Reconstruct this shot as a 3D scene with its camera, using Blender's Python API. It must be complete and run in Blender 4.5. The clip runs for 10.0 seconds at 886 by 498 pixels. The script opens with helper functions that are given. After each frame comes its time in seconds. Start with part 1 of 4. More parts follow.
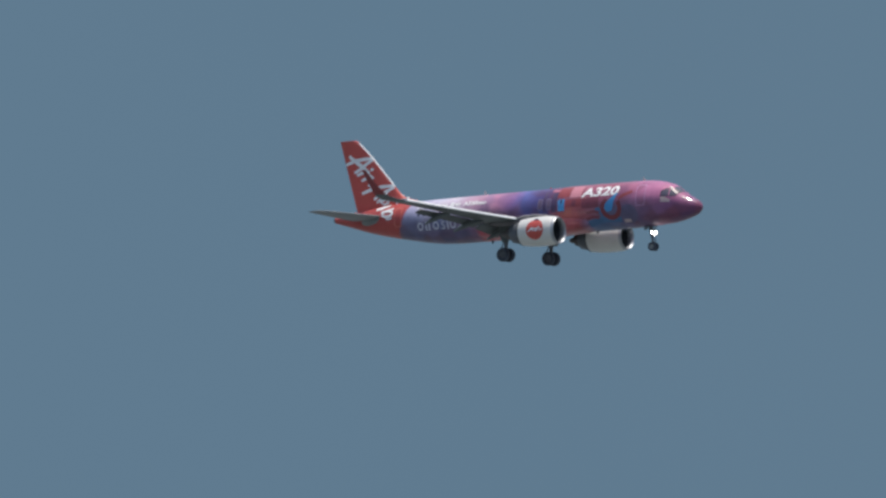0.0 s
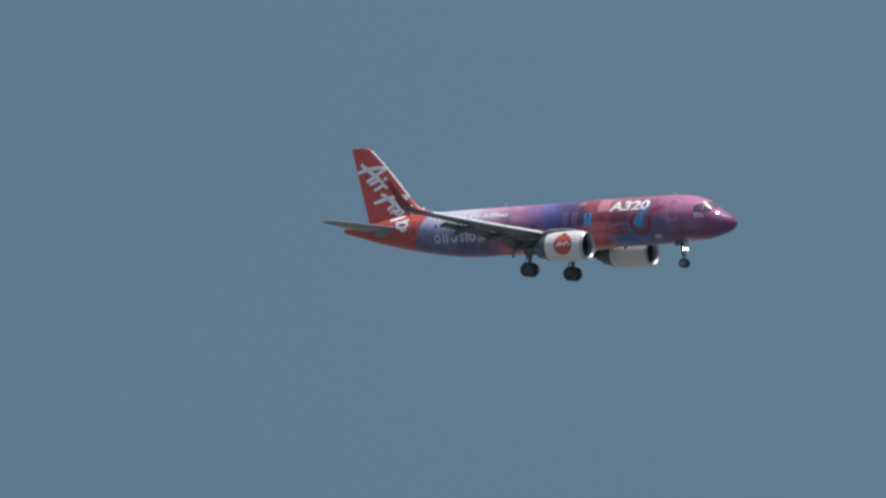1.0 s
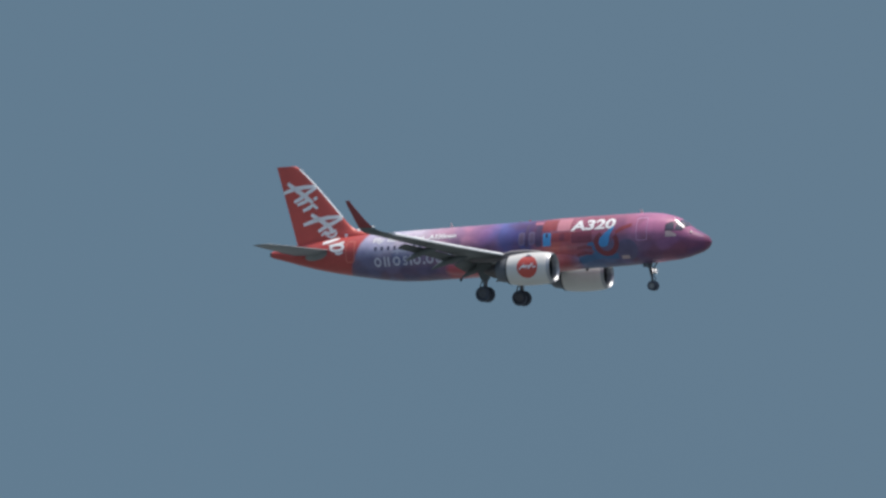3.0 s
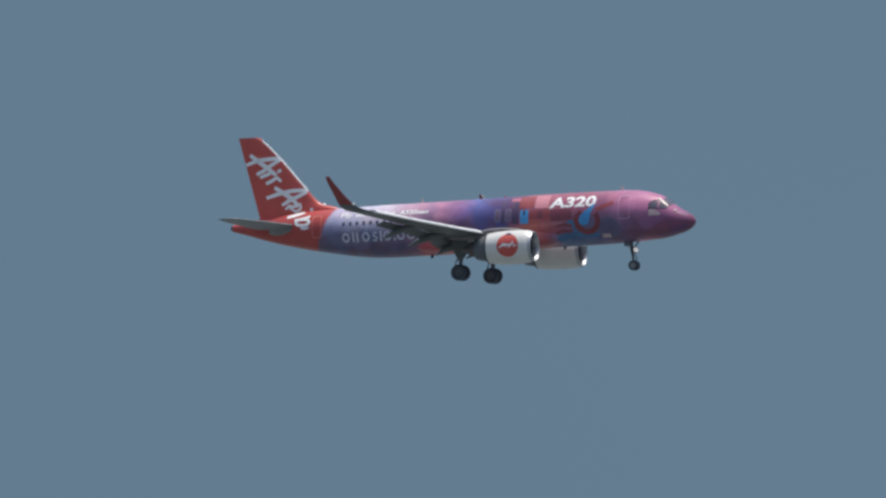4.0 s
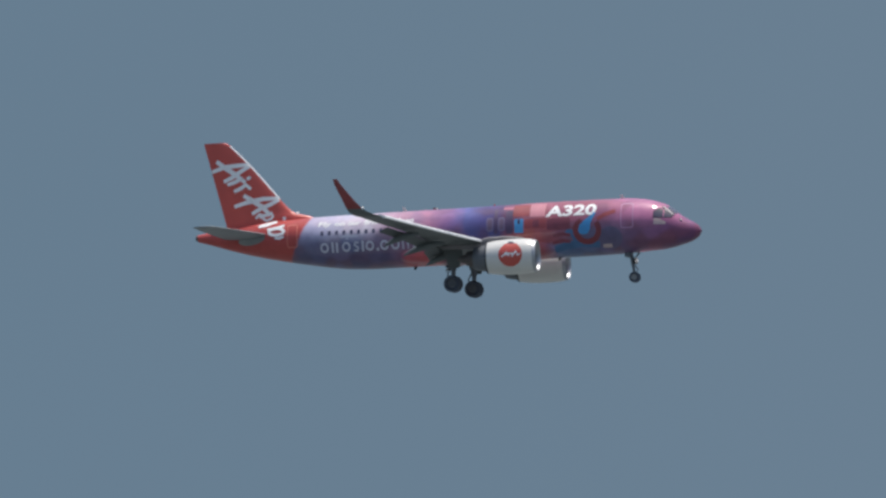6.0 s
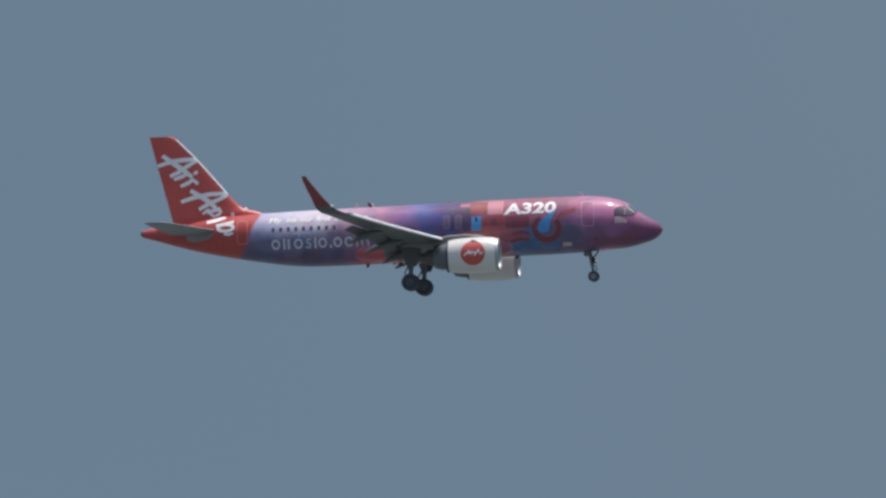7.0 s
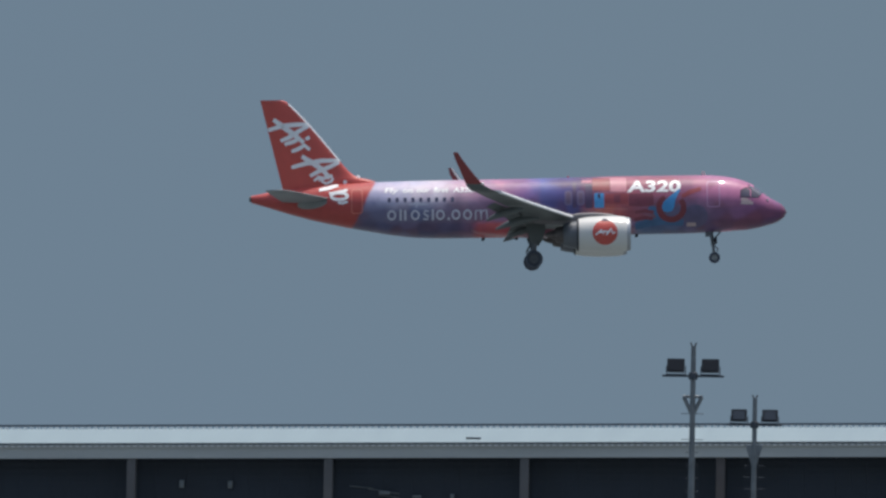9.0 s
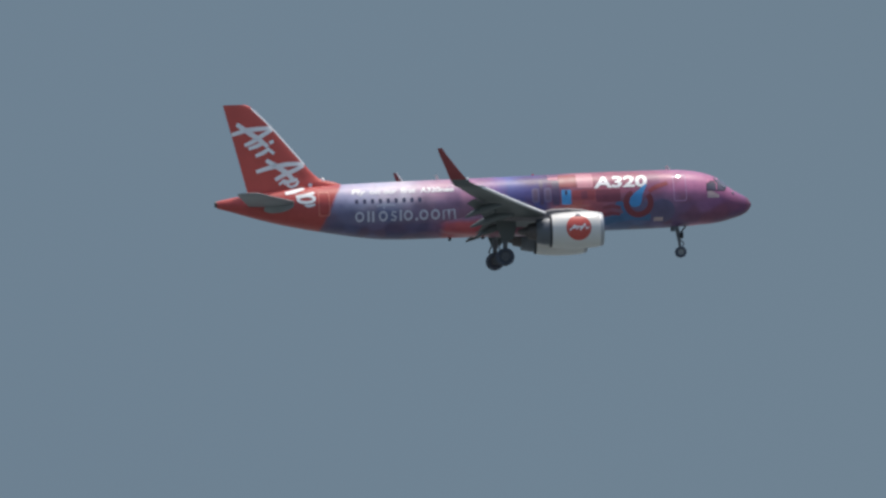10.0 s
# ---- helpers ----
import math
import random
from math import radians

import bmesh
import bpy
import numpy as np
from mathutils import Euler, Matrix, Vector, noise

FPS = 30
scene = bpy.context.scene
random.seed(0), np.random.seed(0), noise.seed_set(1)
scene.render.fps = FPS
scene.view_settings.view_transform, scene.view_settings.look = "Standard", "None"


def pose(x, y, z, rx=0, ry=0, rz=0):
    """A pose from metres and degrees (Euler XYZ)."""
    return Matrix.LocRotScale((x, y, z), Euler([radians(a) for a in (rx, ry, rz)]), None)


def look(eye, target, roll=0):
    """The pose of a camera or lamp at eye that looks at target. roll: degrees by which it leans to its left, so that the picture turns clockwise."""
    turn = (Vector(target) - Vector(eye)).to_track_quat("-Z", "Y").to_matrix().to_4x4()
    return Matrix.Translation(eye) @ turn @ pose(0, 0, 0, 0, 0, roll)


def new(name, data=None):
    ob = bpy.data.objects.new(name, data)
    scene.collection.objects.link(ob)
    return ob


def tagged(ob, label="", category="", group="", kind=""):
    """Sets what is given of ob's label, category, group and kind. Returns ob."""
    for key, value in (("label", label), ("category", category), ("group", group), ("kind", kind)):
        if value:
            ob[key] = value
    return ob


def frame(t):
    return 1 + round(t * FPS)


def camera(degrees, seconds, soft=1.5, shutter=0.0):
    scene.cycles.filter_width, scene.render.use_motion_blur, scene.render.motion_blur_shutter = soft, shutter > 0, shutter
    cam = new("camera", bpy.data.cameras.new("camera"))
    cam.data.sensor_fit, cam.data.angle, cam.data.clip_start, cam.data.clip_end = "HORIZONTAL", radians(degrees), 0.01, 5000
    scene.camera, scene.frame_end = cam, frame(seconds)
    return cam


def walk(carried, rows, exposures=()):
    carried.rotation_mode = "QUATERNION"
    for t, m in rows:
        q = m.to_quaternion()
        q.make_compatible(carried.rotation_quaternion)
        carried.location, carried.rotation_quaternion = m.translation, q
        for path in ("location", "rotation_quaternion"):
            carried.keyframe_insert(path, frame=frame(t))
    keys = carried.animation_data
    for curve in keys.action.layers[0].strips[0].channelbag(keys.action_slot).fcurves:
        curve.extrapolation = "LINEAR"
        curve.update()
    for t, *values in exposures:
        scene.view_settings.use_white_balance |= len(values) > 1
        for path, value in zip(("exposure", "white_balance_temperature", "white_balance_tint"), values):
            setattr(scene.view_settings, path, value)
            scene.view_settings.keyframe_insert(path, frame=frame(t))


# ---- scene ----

EYE = Vector((0.0, 0.0, 1.7))
cam = camera(3.8232, 10.0, soft=2.7)

# seconds, heading east of the y axis, height angle and lean of the hand-held camera, in degrees
AIM = [
    (0.0, -37.142, 2.9686, -0.711), (0.1, -36.9026, 2.973, -0.614), (0.2, -36.6491, 2.9772, -0.517), (0.3, -36.3432, 2.9806, -0.421),
    (0.4, -36.0628, 2.9775, -0.329), (0.5, -35.803, 2.9819, -0.245), (0.6, -35.5473, 2.979, -0.172), (0.7, -35.2716, 2.977, -0.11),
    (0.8, -34.9987, 2.9788, -0.055), (0.9, -34.6947, 2.979, 0.002), (1.0, -34.3746, 2.9808, 0.069), (1.1, -34.0575, 2.9771, 0.152),
    (1.2, -33.7424, 2.969, 0.245), (1.3, -33.4377, 2.9701, 0.335), (1.4, -33.0856, 2.992, 0.401), (1.5, -32.7584, 2.9939, 0.424),
    (1.6, -32.4297, 3.0157, 0.388), (1.7, -32.1312, 3.0278, 0.309), (1.8, -31.8363, 3.0336, 0.208), (1.9, -31.5374, 3.0277, 0.101),
    (2.0, -31.25, 3.0172, 0.002), (2.1, -30.9438, 3.0149, -0.079), (2.2, -30.6422, 3.0145, -0.155), (2.4, -29.9866, 3.0083, -0.332),
    (2.6, -29.2809, 2.9981, -0.533), (2.8, -28.5525, 2.9829, -0.717), (3.0, -27.8288, 2.9619, -0.844), (3.15, -27.3056, 2.9423, -0.878),
    (3.3, -26.8119, 2.919, -0.839), (3.4, -26.5154, 2.9018, -0.772), (3.5, -26.1898, 2.8824, -0.69), (3.6, -25.8367, 2.8623, -0.61),
    (3.7, -25.4539, 2.8418, -0.532), (3.8, -25.0234, 2.8183, -0.453), (3.9, -24.607, 2.8019, -0.377), (4.0, -24.2274, 2.7779, -0.307),
    (4.1, -23.8683, 2.757, -0.248), (4.2, -23.537, 2.7412, -0.198), (4.3, -23.2045, 2.7362, -0.153), (4.4, -22.9053, 2.735, -0.102),
    (4.5, -22.5731, 2.7239, -0.034), (4.6, -22.2417, 2.7056, 0.06), (4.7, -21.8742, 2.6925, 0.167), (4.8, -21.4958, 2.6741, 0.271),
    (4.9, -21.0957, 2.6608, 0.356), (5.0, -20.7218, 2.6582, 0.406), (5.1, -20.3666, 2.6584, 0.411), (5.2, -20.0512, 2.679, 0.381),
    (5.3, -19.7024, 2.6841, 0.325), (5.4, -19.35, 2.6756, 0.23), (5.5, -18.9631, 2.6634, 0.078), (5.6, -18.4761, 2.6575, -0.134),
    (5.7, -17.972, 2.651, -0.35), (5.9, -17.0519, 2.6284, -0.633), (6.1, -16.2063, 2.5975, -0.768), (6.3, -15.3984, 2.5631, -0.792),
    (6.5, -14.5916, 2.5293, -0.748), (6.65, -13.965, 2.5067, -0.692), (6.8, -13.303, 2.4884, -0.636), (6.9, -12.7869, 2.4818, -0.599),
    (7.0, -12.3781, 2.4693, -0.547), (7.1, -11.974, 2.4527, -0.46), (7.2, -11.5777, 2.4322, -0.346), (7.3, -11.1726, 2.4163, -0.218),
    (7.4, -10.7492, 2.4004, -0.088), (7.5, -10.3399, 2.369, 0.03), (7.6, -9.9435, 2.3465, 0.128), (7.7, -9.5447, 2.3263, 0.212),
    (7.8, -9.1788, 2.3134, 0.292), (7.9, -8.7942, 2.2907, 0.373), (8.0, -8.4467, 2.2732, 0.458), (8.1, -8.0872, 2.2454, 0.548),
    (8.2, -7.7687, 2.2097, 0.639), (8.3, -7.4134, 2.1803, 0.725), (8.4, -7.0755, 2.143, 0.804), (8.5, -6.6862, 2.1153, 0.874),
    (8.6, -6.2222, 2.0868, 0.934), (8.7, -5.8868, 2.0796, 0.984), (8.8, -5.3114, 2.0814, 1.021), (8.9, -4.9394, 2.0685, 1.032),
    (9.0, -4.43, 2.0579, 1.003), (9.1, -4.0984, 2.0448, 0.925), (9.2, -3.6206, 2.034, 0.809), (9.3, -3.3095, 2.0297, 0.668),
    (9.4, -2.82, 2.0266, 0.512), (9.5, -2.4714, 2.0199, 0.348), (9.6, -1.9575, 1.9998, 0.181), (9.7, -1.5887, 1.9682, 0.01),
    (9.8, -1.104, 1.935, -0.169), (9.9, -0.6048, 1.8942, -0.353), (10.0, -0.0289, 1.867, -0.54),
]


def aim(az, el, roll):
    a, e = radians(az), radians(el)
    way = Vector((math.sin(a) * math.cos(e), math.cos(a) * math.cos(e), math.sin(e)))
    return look(EYE, EYE + way * 900.0, roll)


walk(cam, [(t, aim(az, el, roll)) for t, az, el, roll in AIM])

# ---- light ----
world = bpy.data.worlds.new("hazy_sky")
scene.world = world
world.use_nodes = True
wn, wl = world.node_tree.nodes, world.node_tree.links
wn.clear()
SUN_ELEVATION, SUN_AZIMUTH = radians(79), radians(40)
sky = wn.new("ShaderNodeTexSky")
sky.sky_type = "NISHITA"
sky.sun_disc = False
sky.sun_elevation, sky.sun_rotation = SUN_ELEVATION, SUN_AZIMUTH
sky.air_density, sky.dust_density = 1.3, 3.0
sky_bg = wn.new("ShaderNodeBackground")
sky_bg.inputs["Strength"].default_value = 0.13
wl.new(sky.outputs[0], sky_bg.inputs["Color"])
coord = wn.new("ShaderNodeTexCoord")
split = wn.new("ShaderNodeSeparateXYZ")
wl.new(coord.outputs["Generated"], split.inputs[0])
# the haze is thinner and bluer to the west
haze_ramp = wn.new("ShaderNodeValToRGB")
east = wn.new("ShaderNodeMapRange")
east.inputs["From Min"].default_value, east.inputs["From Max"].default_value = -0.6, 0.1
wl.new(split.outputs["X"], east.inputs["Value"])
haze_stops = ((0.0, (0.110, 0.186, 0.262)), (0.32, (0.123, 0.194, 0.266)), (0.6, (0.146, 0.209, 0.279)), (1.0, (0.152, 0.213, 0.270)))
haze_ramp.color_ramp.elements[0].color = (*haze_stops[0][1], 1)
haze_ramp.color_ramp.elements[1].color = (*haze_stops[-1][1], 1)
for stop, col in haze_stops[1:-1]:
    haze_ramp.color_ramp.elements.new(stop).color = (*col, 1)
wl.new(east.outputs["Result"], haze_ramp.inputs[0])
haze_noise = wn.new("ShaderNodeTexNoise")
haze_noise.inputs["Scale"].default_value = 9.0
wl.new(coord.outputs["Generated"], haze_noise.inputs["Vector"])
haze_mix = wn.new("ShaderNodeMix")
haze_mix.data_type, haze_mix.blend_type = "RGBA", "OVERLAY"
haze_mix.inputs["Factor"].default_value = 0.06
wl.new(haze_ramp.outputs[0], haze_mix.inputs["A"])
wl.new(haze_noise.outputs["Fac"], haze_mix.inputs["B"])
haze_bg = wn.new("ShaderNodeBackground")
haze_bg.inputs["Strength"].default_value = 1.045
wl.new(haze_mix.outputs["Result"], haze_bg.inputs["Color"])
rise = wn.new("ShaderNodeMapRange")
rise.interpolation_type = "SMOOTHSTEP"
rise.inputs["From Min"].default_value, rise.inputs["From Max"].default_value = 0.1, 0.5
wl.new(split.outputs["Z"], rise.inputs["Value"])
blend = wn.new("ShaderNodeMixShader")
wl.new(rise.outputs["Result"], blend.inputs["Fac"])
wl.new(haze_bg.outputs[0], blend.inputs[1])
wl.new(sky_bg.outputs[0], blend.inputs[2])
w_out = wn.new("ShaderNodeOutputWorld")
wl.new(blend.outputs[0], w_out.inputs["Surface"])

sun = new("sun", bpy.data.lights.new("sun", "SUN"))
sun.data.energy, sun.data.angle, sun.data.color = 3.0, radians(0.55), (1.0, 0.955, 0.89)
sun_way = Vector((math.sin(SUN_AZIMUTH) * math.cos(SUN_ELEVATION), math.cos(SUN_AZIMUTH) * math.cos(SUN_ELEVATION), math.sin(SUN_ELEVATION)))
sun.matrix_world = look(sun_way * 2000, (0, 0, 0))


# ---- materials ----
def lin(r, g, b):
    """Linear colour of an 8-bit one."""
    return tuple((c / 255 / 12.92) if c < 11 else ((c / 255 + 0.055) / 1.055) ** 2.4 for c in (r, g, b)) + (1.0,)


def surface(name, colour, rough=0.5, metal=0.0, coat=0.0, vary=0.12, scale=1.2, bump=0.0, grain=18.0, streak=(1, 1, 1)):
    """A painted, metal or mineral surface with broad stains and fine grain."""
    m = bpy.data.materials.new(name)
    m.use_nodes = True
    n, l = m.node_tree.nodes, m.node_tree.links
    b = n["Principled BSDF"]
    b.inputs["Metallic"].default_value = metal
    b.inputs["Coat Weight"].default_value = coat
    b.inputs["Coat Roughness"].default_value = 0.06
    tc = n.new("ShaderNodeTexCoord")
    mp = n.new("ShaderNodeMapping")
    mp.inputs["Scale"].default_value = streak
    l.new(tc.outputs["Object"], mp.inputs["Vector"])
    broad, fine = n.new("ShaderNodeTexNoise"), n.new("ShaderNodeTexNoise")
    broad.inputs["Scale"].default_value, fine.inputs["Scale"].default_value = scale, grain
    broad.inputs["Detail"].default_value = 5
    l.new(mp.outputs[0], broad.inputs["Vector"])
    l.new(mp.outputs[0], fine.inputs["Vector"])
    add = n.new("ShaderNodeMath")
    add.operation = "MULTIPLY_ADD"
    add.inputs[1].default_value = 0.35
    l.new(fine.outputs["Fac"], add.inputs[0])
    l.new(broad.outputs["Fac"], add.inputs[2])
    rng = n.new("ShaderNodeMapRange")
    rng.inputs["From Min"].default_value, rng.inputs["From Max"].default_value = 0.4, 0.95
    rng.inputs["To Min"].default_value, rng.inputs["To Max"].default_value = 1 - vary, 1 + vary
    l.new(add.outputs[0], rng.inputs["Value"])
    mul = n.new("ShaderNodeMix")
    mul.data_type, mul.blend_type = "RGBA", "MULTIPLY"
    mul.inputs["Factor"].default_value = 1.0
    mul.inputs["A"].default_value = colour
    l.new(rng.outputs[0], mul.inputs["B"])
    l.new(mul.outputs["Result"], b.inputs["Base Color"])
    rr = n.new("ShaderNodeMapRange")
    rr.inputs["To Min"].default_value, rr.inputs["To Max"].default_value = max(rough - 0.08, 0.02), min(rough + 0.12, 1)
    l.new(broad.outputs["Fac"], rr.inputs["Value"])
    l.new(rr.outputs[0], b.inputs["Roughness"])
    if bump:
        bp = n.new("ShaderNodeBump")
        bp.inputs["Strength"].default_value, bp.inputs["Distance"].default_value = bump, 0.02
        l.new(fine.outputs["Fac"], bp.inputs["Height"])
        l.new(bp.outputs[0], b.inputs["Normal"])
    return m


NOSE = 17.0     # the nose lies this far ahead of the aircraft's origin


def hazed(c, keep=0.72):
    """A print colour with the grey of the haze veil mixed in."""
    grey = sum(c) / 3
    return tuple(grey + (v - grey) * keep for v in c)


def ramp_along(n, l, value, stops):
    r = n.new("ShaderNodeValToRGB")
    e = r.color_ramp.elements
    pos = [(s + 37.6) / 37.6 for s, _ in stops]
    stops = [(s, hazed(c)) for s, c in stops]
    e[0].position, e[0].color = pos[0], lin(*stops[0][1])
    e[1].position, e[1].color = pos[-1], lin(*stops[-1][1])
    for p, (_, c) in list(zip(pos, stops))[1:-1]:
        e.new(p).color = lin(*c)
    l.new(value, r.inputs[0])
    return r.outputs[0]


def livery():
    """Wrapped film on the fuselage: colour runs along the body in an upper and a lower band, the tail is orange-red.
    The bands also hold sunlit crown and shaded belly tones.
    """
    m = bpy.data.materials.new("wrapped_livery_film_shaded")
    m.use_nodes = True
    n, l = m.node_tree.nodes, m.node_tree.links
    b = n["Principled BSDF"]
    tc, sep = n.new("ShaderNodeTexCoord"), n.new("ShaderNodeSeparateXYZ")
    l.new(tc.outputs["Object"], sep.inputs[0])

    def maths(op, a, c, d=None):
        k = n.new("ShaderNodeMath")
        k.operation = op
        for i, v in enumerate((a, c, d)):
            if v is None:
                continue
            if isinstance(v, (int, float)):
                k.inputs[i].default_value = v
            else:
                l.new(v, k.inputs[i])
        return k.outputs[0]

    def noise_of(scale, detail=3.0):
        k = n.new("ShaderNodeTexNoise")
        k.inputs["Scale"].default_value, k.inputs["Detail"].default_value = scale, detail
        l.new(tc.outputs["Object"], k.inputs["Vector"])
        return k.outputs["Fac"]

    def mix(fac, a, c, blend="MIX"):
        k = n.new("ShaderNodeMix")
        k.data_type, k.blend_type = "RGBA", blend
        for key, v in (("Factor", fac), ("A", a), ("B", c)):
            if isinstance(v, (int, float)):
                k.inputs[key].default_value = v
            else:
                l.new(v, k.inputs[key])
        return k.outputs["Result"]

    warp = maths("MULTIPLY_ADD", noise_of(0.45), 1.8, -0.9)
    station = maths("ADD", sep.outputs["X"], warp)
    along = maths("DIVIDE", maths("ADD", station, 37.6 - NOSE), 37.6)
    upper = ramp_along(n, l, along, UPPER)
    lower = ramp_along(n, l, along, LOWER)
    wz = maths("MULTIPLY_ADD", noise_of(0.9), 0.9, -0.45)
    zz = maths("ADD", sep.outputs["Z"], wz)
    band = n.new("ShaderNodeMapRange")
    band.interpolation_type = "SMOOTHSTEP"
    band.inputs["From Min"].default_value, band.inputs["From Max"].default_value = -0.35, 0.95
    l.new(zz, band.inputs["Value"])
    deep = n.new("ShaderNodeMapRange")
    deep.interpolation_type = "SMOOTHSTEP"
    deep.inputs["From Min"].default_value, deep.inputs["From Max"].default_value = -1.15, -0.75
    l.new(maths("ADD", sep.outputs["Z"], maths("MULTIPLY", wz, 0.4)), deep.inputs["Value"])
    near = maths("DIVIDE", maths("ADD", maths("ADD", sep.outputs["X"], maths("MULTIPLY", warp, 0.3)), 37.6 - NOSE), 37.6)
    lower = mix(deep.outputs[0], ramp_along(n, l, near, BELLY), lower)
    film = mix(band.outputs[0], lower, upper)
    # printed figures and blotches of the wrap
    blot = n.new("ShaderNodeTexVoronoi")
    blot.feature = "SMOOTH_F1"
    blot.inputs["Smoothness"].default_value = 0.7
    blot.inputs["Scale"].default_value = 0.95
    l.new(tc.outputs["Object"], blot.inputs["Vector"])
    cell = n.new("ShaderNodeSeparateColor")
    l.new(blot.outputs["Color"], cell.inputs[0])
    film = mix(0.26, film, cell.outputs[0], "OVERLAY")
    tint = n.new("ShaderNodeValToRGB")
    tint.color_ramp.elements[0].color, tint.color_ramp.elements[1].color = lin(120, 110, 190), lin(220, 120, 130)
    l.new(cell.outputs[1], tint.inputs[0])
    film = mix(0.12, film, tint.outputs[0])
    edge = maths("SUBTRACT", maths("ADD", sep.outputs["X"], 29.84 - NOSE), maths("MULTIPLY", sep.outputs["Z"], 0.52))
    cut = n.new("ShaderNodeMapRange")
    cut.inputs["From Min"].default_value, cut.inputs["From Max"].default_value = -0.12, 0.12
    l.new(maths("ADD", edge, maths("MULTIPLY_ADD", noise_of(1.6), 0.3, -0.15)), cut.inputs["Value"])
    red = n.new("ShaderNodeRGB")
    red.outputs[0].default_value = lin(188, 80, 75)
    film = mix(cut.outputs[0], red.outputs[0], film)
    dirt = n.new("ShaderNodeMapRange")
    dirt.inputs["To Min"].default_value, dirt.inputs["To Max"].default_value = 0.84, 1.12
    l.new(noise_of(2.2, 8.0), dirt.inputs["Value"])
    film = mix(1.0, film, dirt.outputs[0], "MULTIPLY")
    l.new(film, b.inputs["Base Color"])
    b.inputs["Roughness"].default_value = 0.45
    b.inputs["Specular IOR Level"].default_value = 0.22
    b.inputs["Coat Weight"].default_value, b.inputs["Coat Roughness"].default_value = 0.5, 0.06
    return m


# print colours, with the sunlit top and the shade below mixed into them
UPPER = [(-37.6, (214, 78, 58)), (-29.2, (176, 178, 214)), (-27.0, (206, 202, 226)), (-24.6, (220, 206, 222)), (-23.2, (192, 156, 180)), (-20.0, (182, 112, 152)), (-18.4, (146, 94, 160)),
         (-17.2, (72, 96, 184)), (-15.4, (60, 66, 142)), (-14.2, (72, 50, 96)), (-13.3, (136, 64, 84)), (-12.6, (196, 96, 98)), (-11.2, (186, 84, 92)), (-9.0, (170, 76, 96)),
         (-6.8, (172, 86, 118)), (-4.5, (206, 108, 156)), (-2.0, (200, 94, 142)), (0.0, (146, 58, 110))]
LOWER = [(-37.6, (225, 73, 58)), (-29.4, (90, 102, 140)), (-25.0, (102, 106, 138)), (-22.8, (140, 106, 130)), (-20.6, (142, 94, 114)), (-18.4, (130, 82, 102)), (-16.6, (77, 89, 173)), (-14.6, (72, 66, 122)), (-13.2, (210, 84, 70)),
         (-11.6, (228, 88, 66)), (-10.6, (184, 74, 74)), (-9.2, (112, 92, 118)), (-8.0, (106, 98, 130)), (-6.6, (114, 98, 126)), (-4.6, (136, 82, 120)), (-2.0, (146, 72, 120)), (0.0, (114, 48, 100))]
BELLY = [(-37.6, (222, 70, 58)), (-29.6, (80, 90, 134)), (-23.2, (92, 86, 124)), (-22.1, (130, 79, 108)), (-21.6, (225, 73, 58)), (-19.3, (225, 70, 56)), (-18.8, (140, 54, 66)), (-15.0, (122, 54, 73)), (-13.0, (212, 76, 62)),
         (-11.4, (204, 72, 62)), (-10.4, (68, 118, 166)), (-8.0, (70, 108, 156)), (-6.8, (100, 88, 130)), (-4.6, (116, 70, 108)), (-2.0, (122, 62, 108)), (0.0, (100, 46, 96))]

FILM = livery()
RED = surface("red_tail_paint", lin(204, 84, 73), 0.4, coat=0.4, vary=0.1, scale=0.8)
DARK_RED = surface("dark_red_film", lin(130, 54, 64), 0.45, coat=0.3)
WHITE = surface("white_gloss_paint", lin(221, 219, 213), 0.32, coat=0.35, vary=0.05, scale=0.9)
LETTER = surface("white_lettering_film", lin(245, 243, 242), 0.4, vary=0.03)
PALE = surface("pale_grey_lettering_film", lin(204, 202, 214), 0.45, vary=0.08, scale=2.0)
CYAN = surface("cyan_film", lin(72, 148, 204), 0.45, vary=0.12, scale=2.5)
PINK = surface("pale_pink_film", lin(200, 132, 144), 0.45, vary=0.1)
CREAM = surface("cream_film", lin(196, 172, 172), 0.5, vary=0.12, scale=4.0)
VIOLET = surface("pink_grey_outline_film", lin(196, 150, 186), 0.5, vary=0.1)
RUST = surface("brick_red_film", lin(154, 70, 76), 0.45, vary=0.18, scale=1.6)
ROSE = surface("dull_rose_film", lin(190, 116, 136), 0.45, vary=0.14, scale=1.6)
MAROON = surface("maroon_film", lin(130, 64, 80), 0.45, vary=0.18, scale=1.6)
PLUM = surface("plum_film", lin(84, 66, 98), 0.45, vary=0.16, scale=1.6)
SLATE = surface("slate_film", lin(102, 94, 124), 0.45, vary=0.16, scale=1.4)
CORAL = surface("coral_outline_film", lin(216, 124, 108), 0.5, vary=0.1)
TAIL_GREY = surface("grey_tailplane_paint", lin(134, 138, 140), 0.45, vary=0.15, scale=0.8)
BARE = surface("bare_grey_metal_plate", lin(140, 142, 140), 0.4, metal=0.3, vary=0.15)
SHARK = surface("dark_red_wingtip_paint", lin(142, 58, 58), 0.4, coat=0.3)
STEEL_BLUE = surface("steel_blue_film", lin(72, 108, 148), 0.45, vary=0.2, scale=1.5)
EXIT_FILM = surface("dull_mauve_film", lin(112, 92, 118), 0.5, vary=0.12)
MAUVE = surface("mauve_grey_outline_film", lin(118, 106, 138), 0.5, vary=0.1)
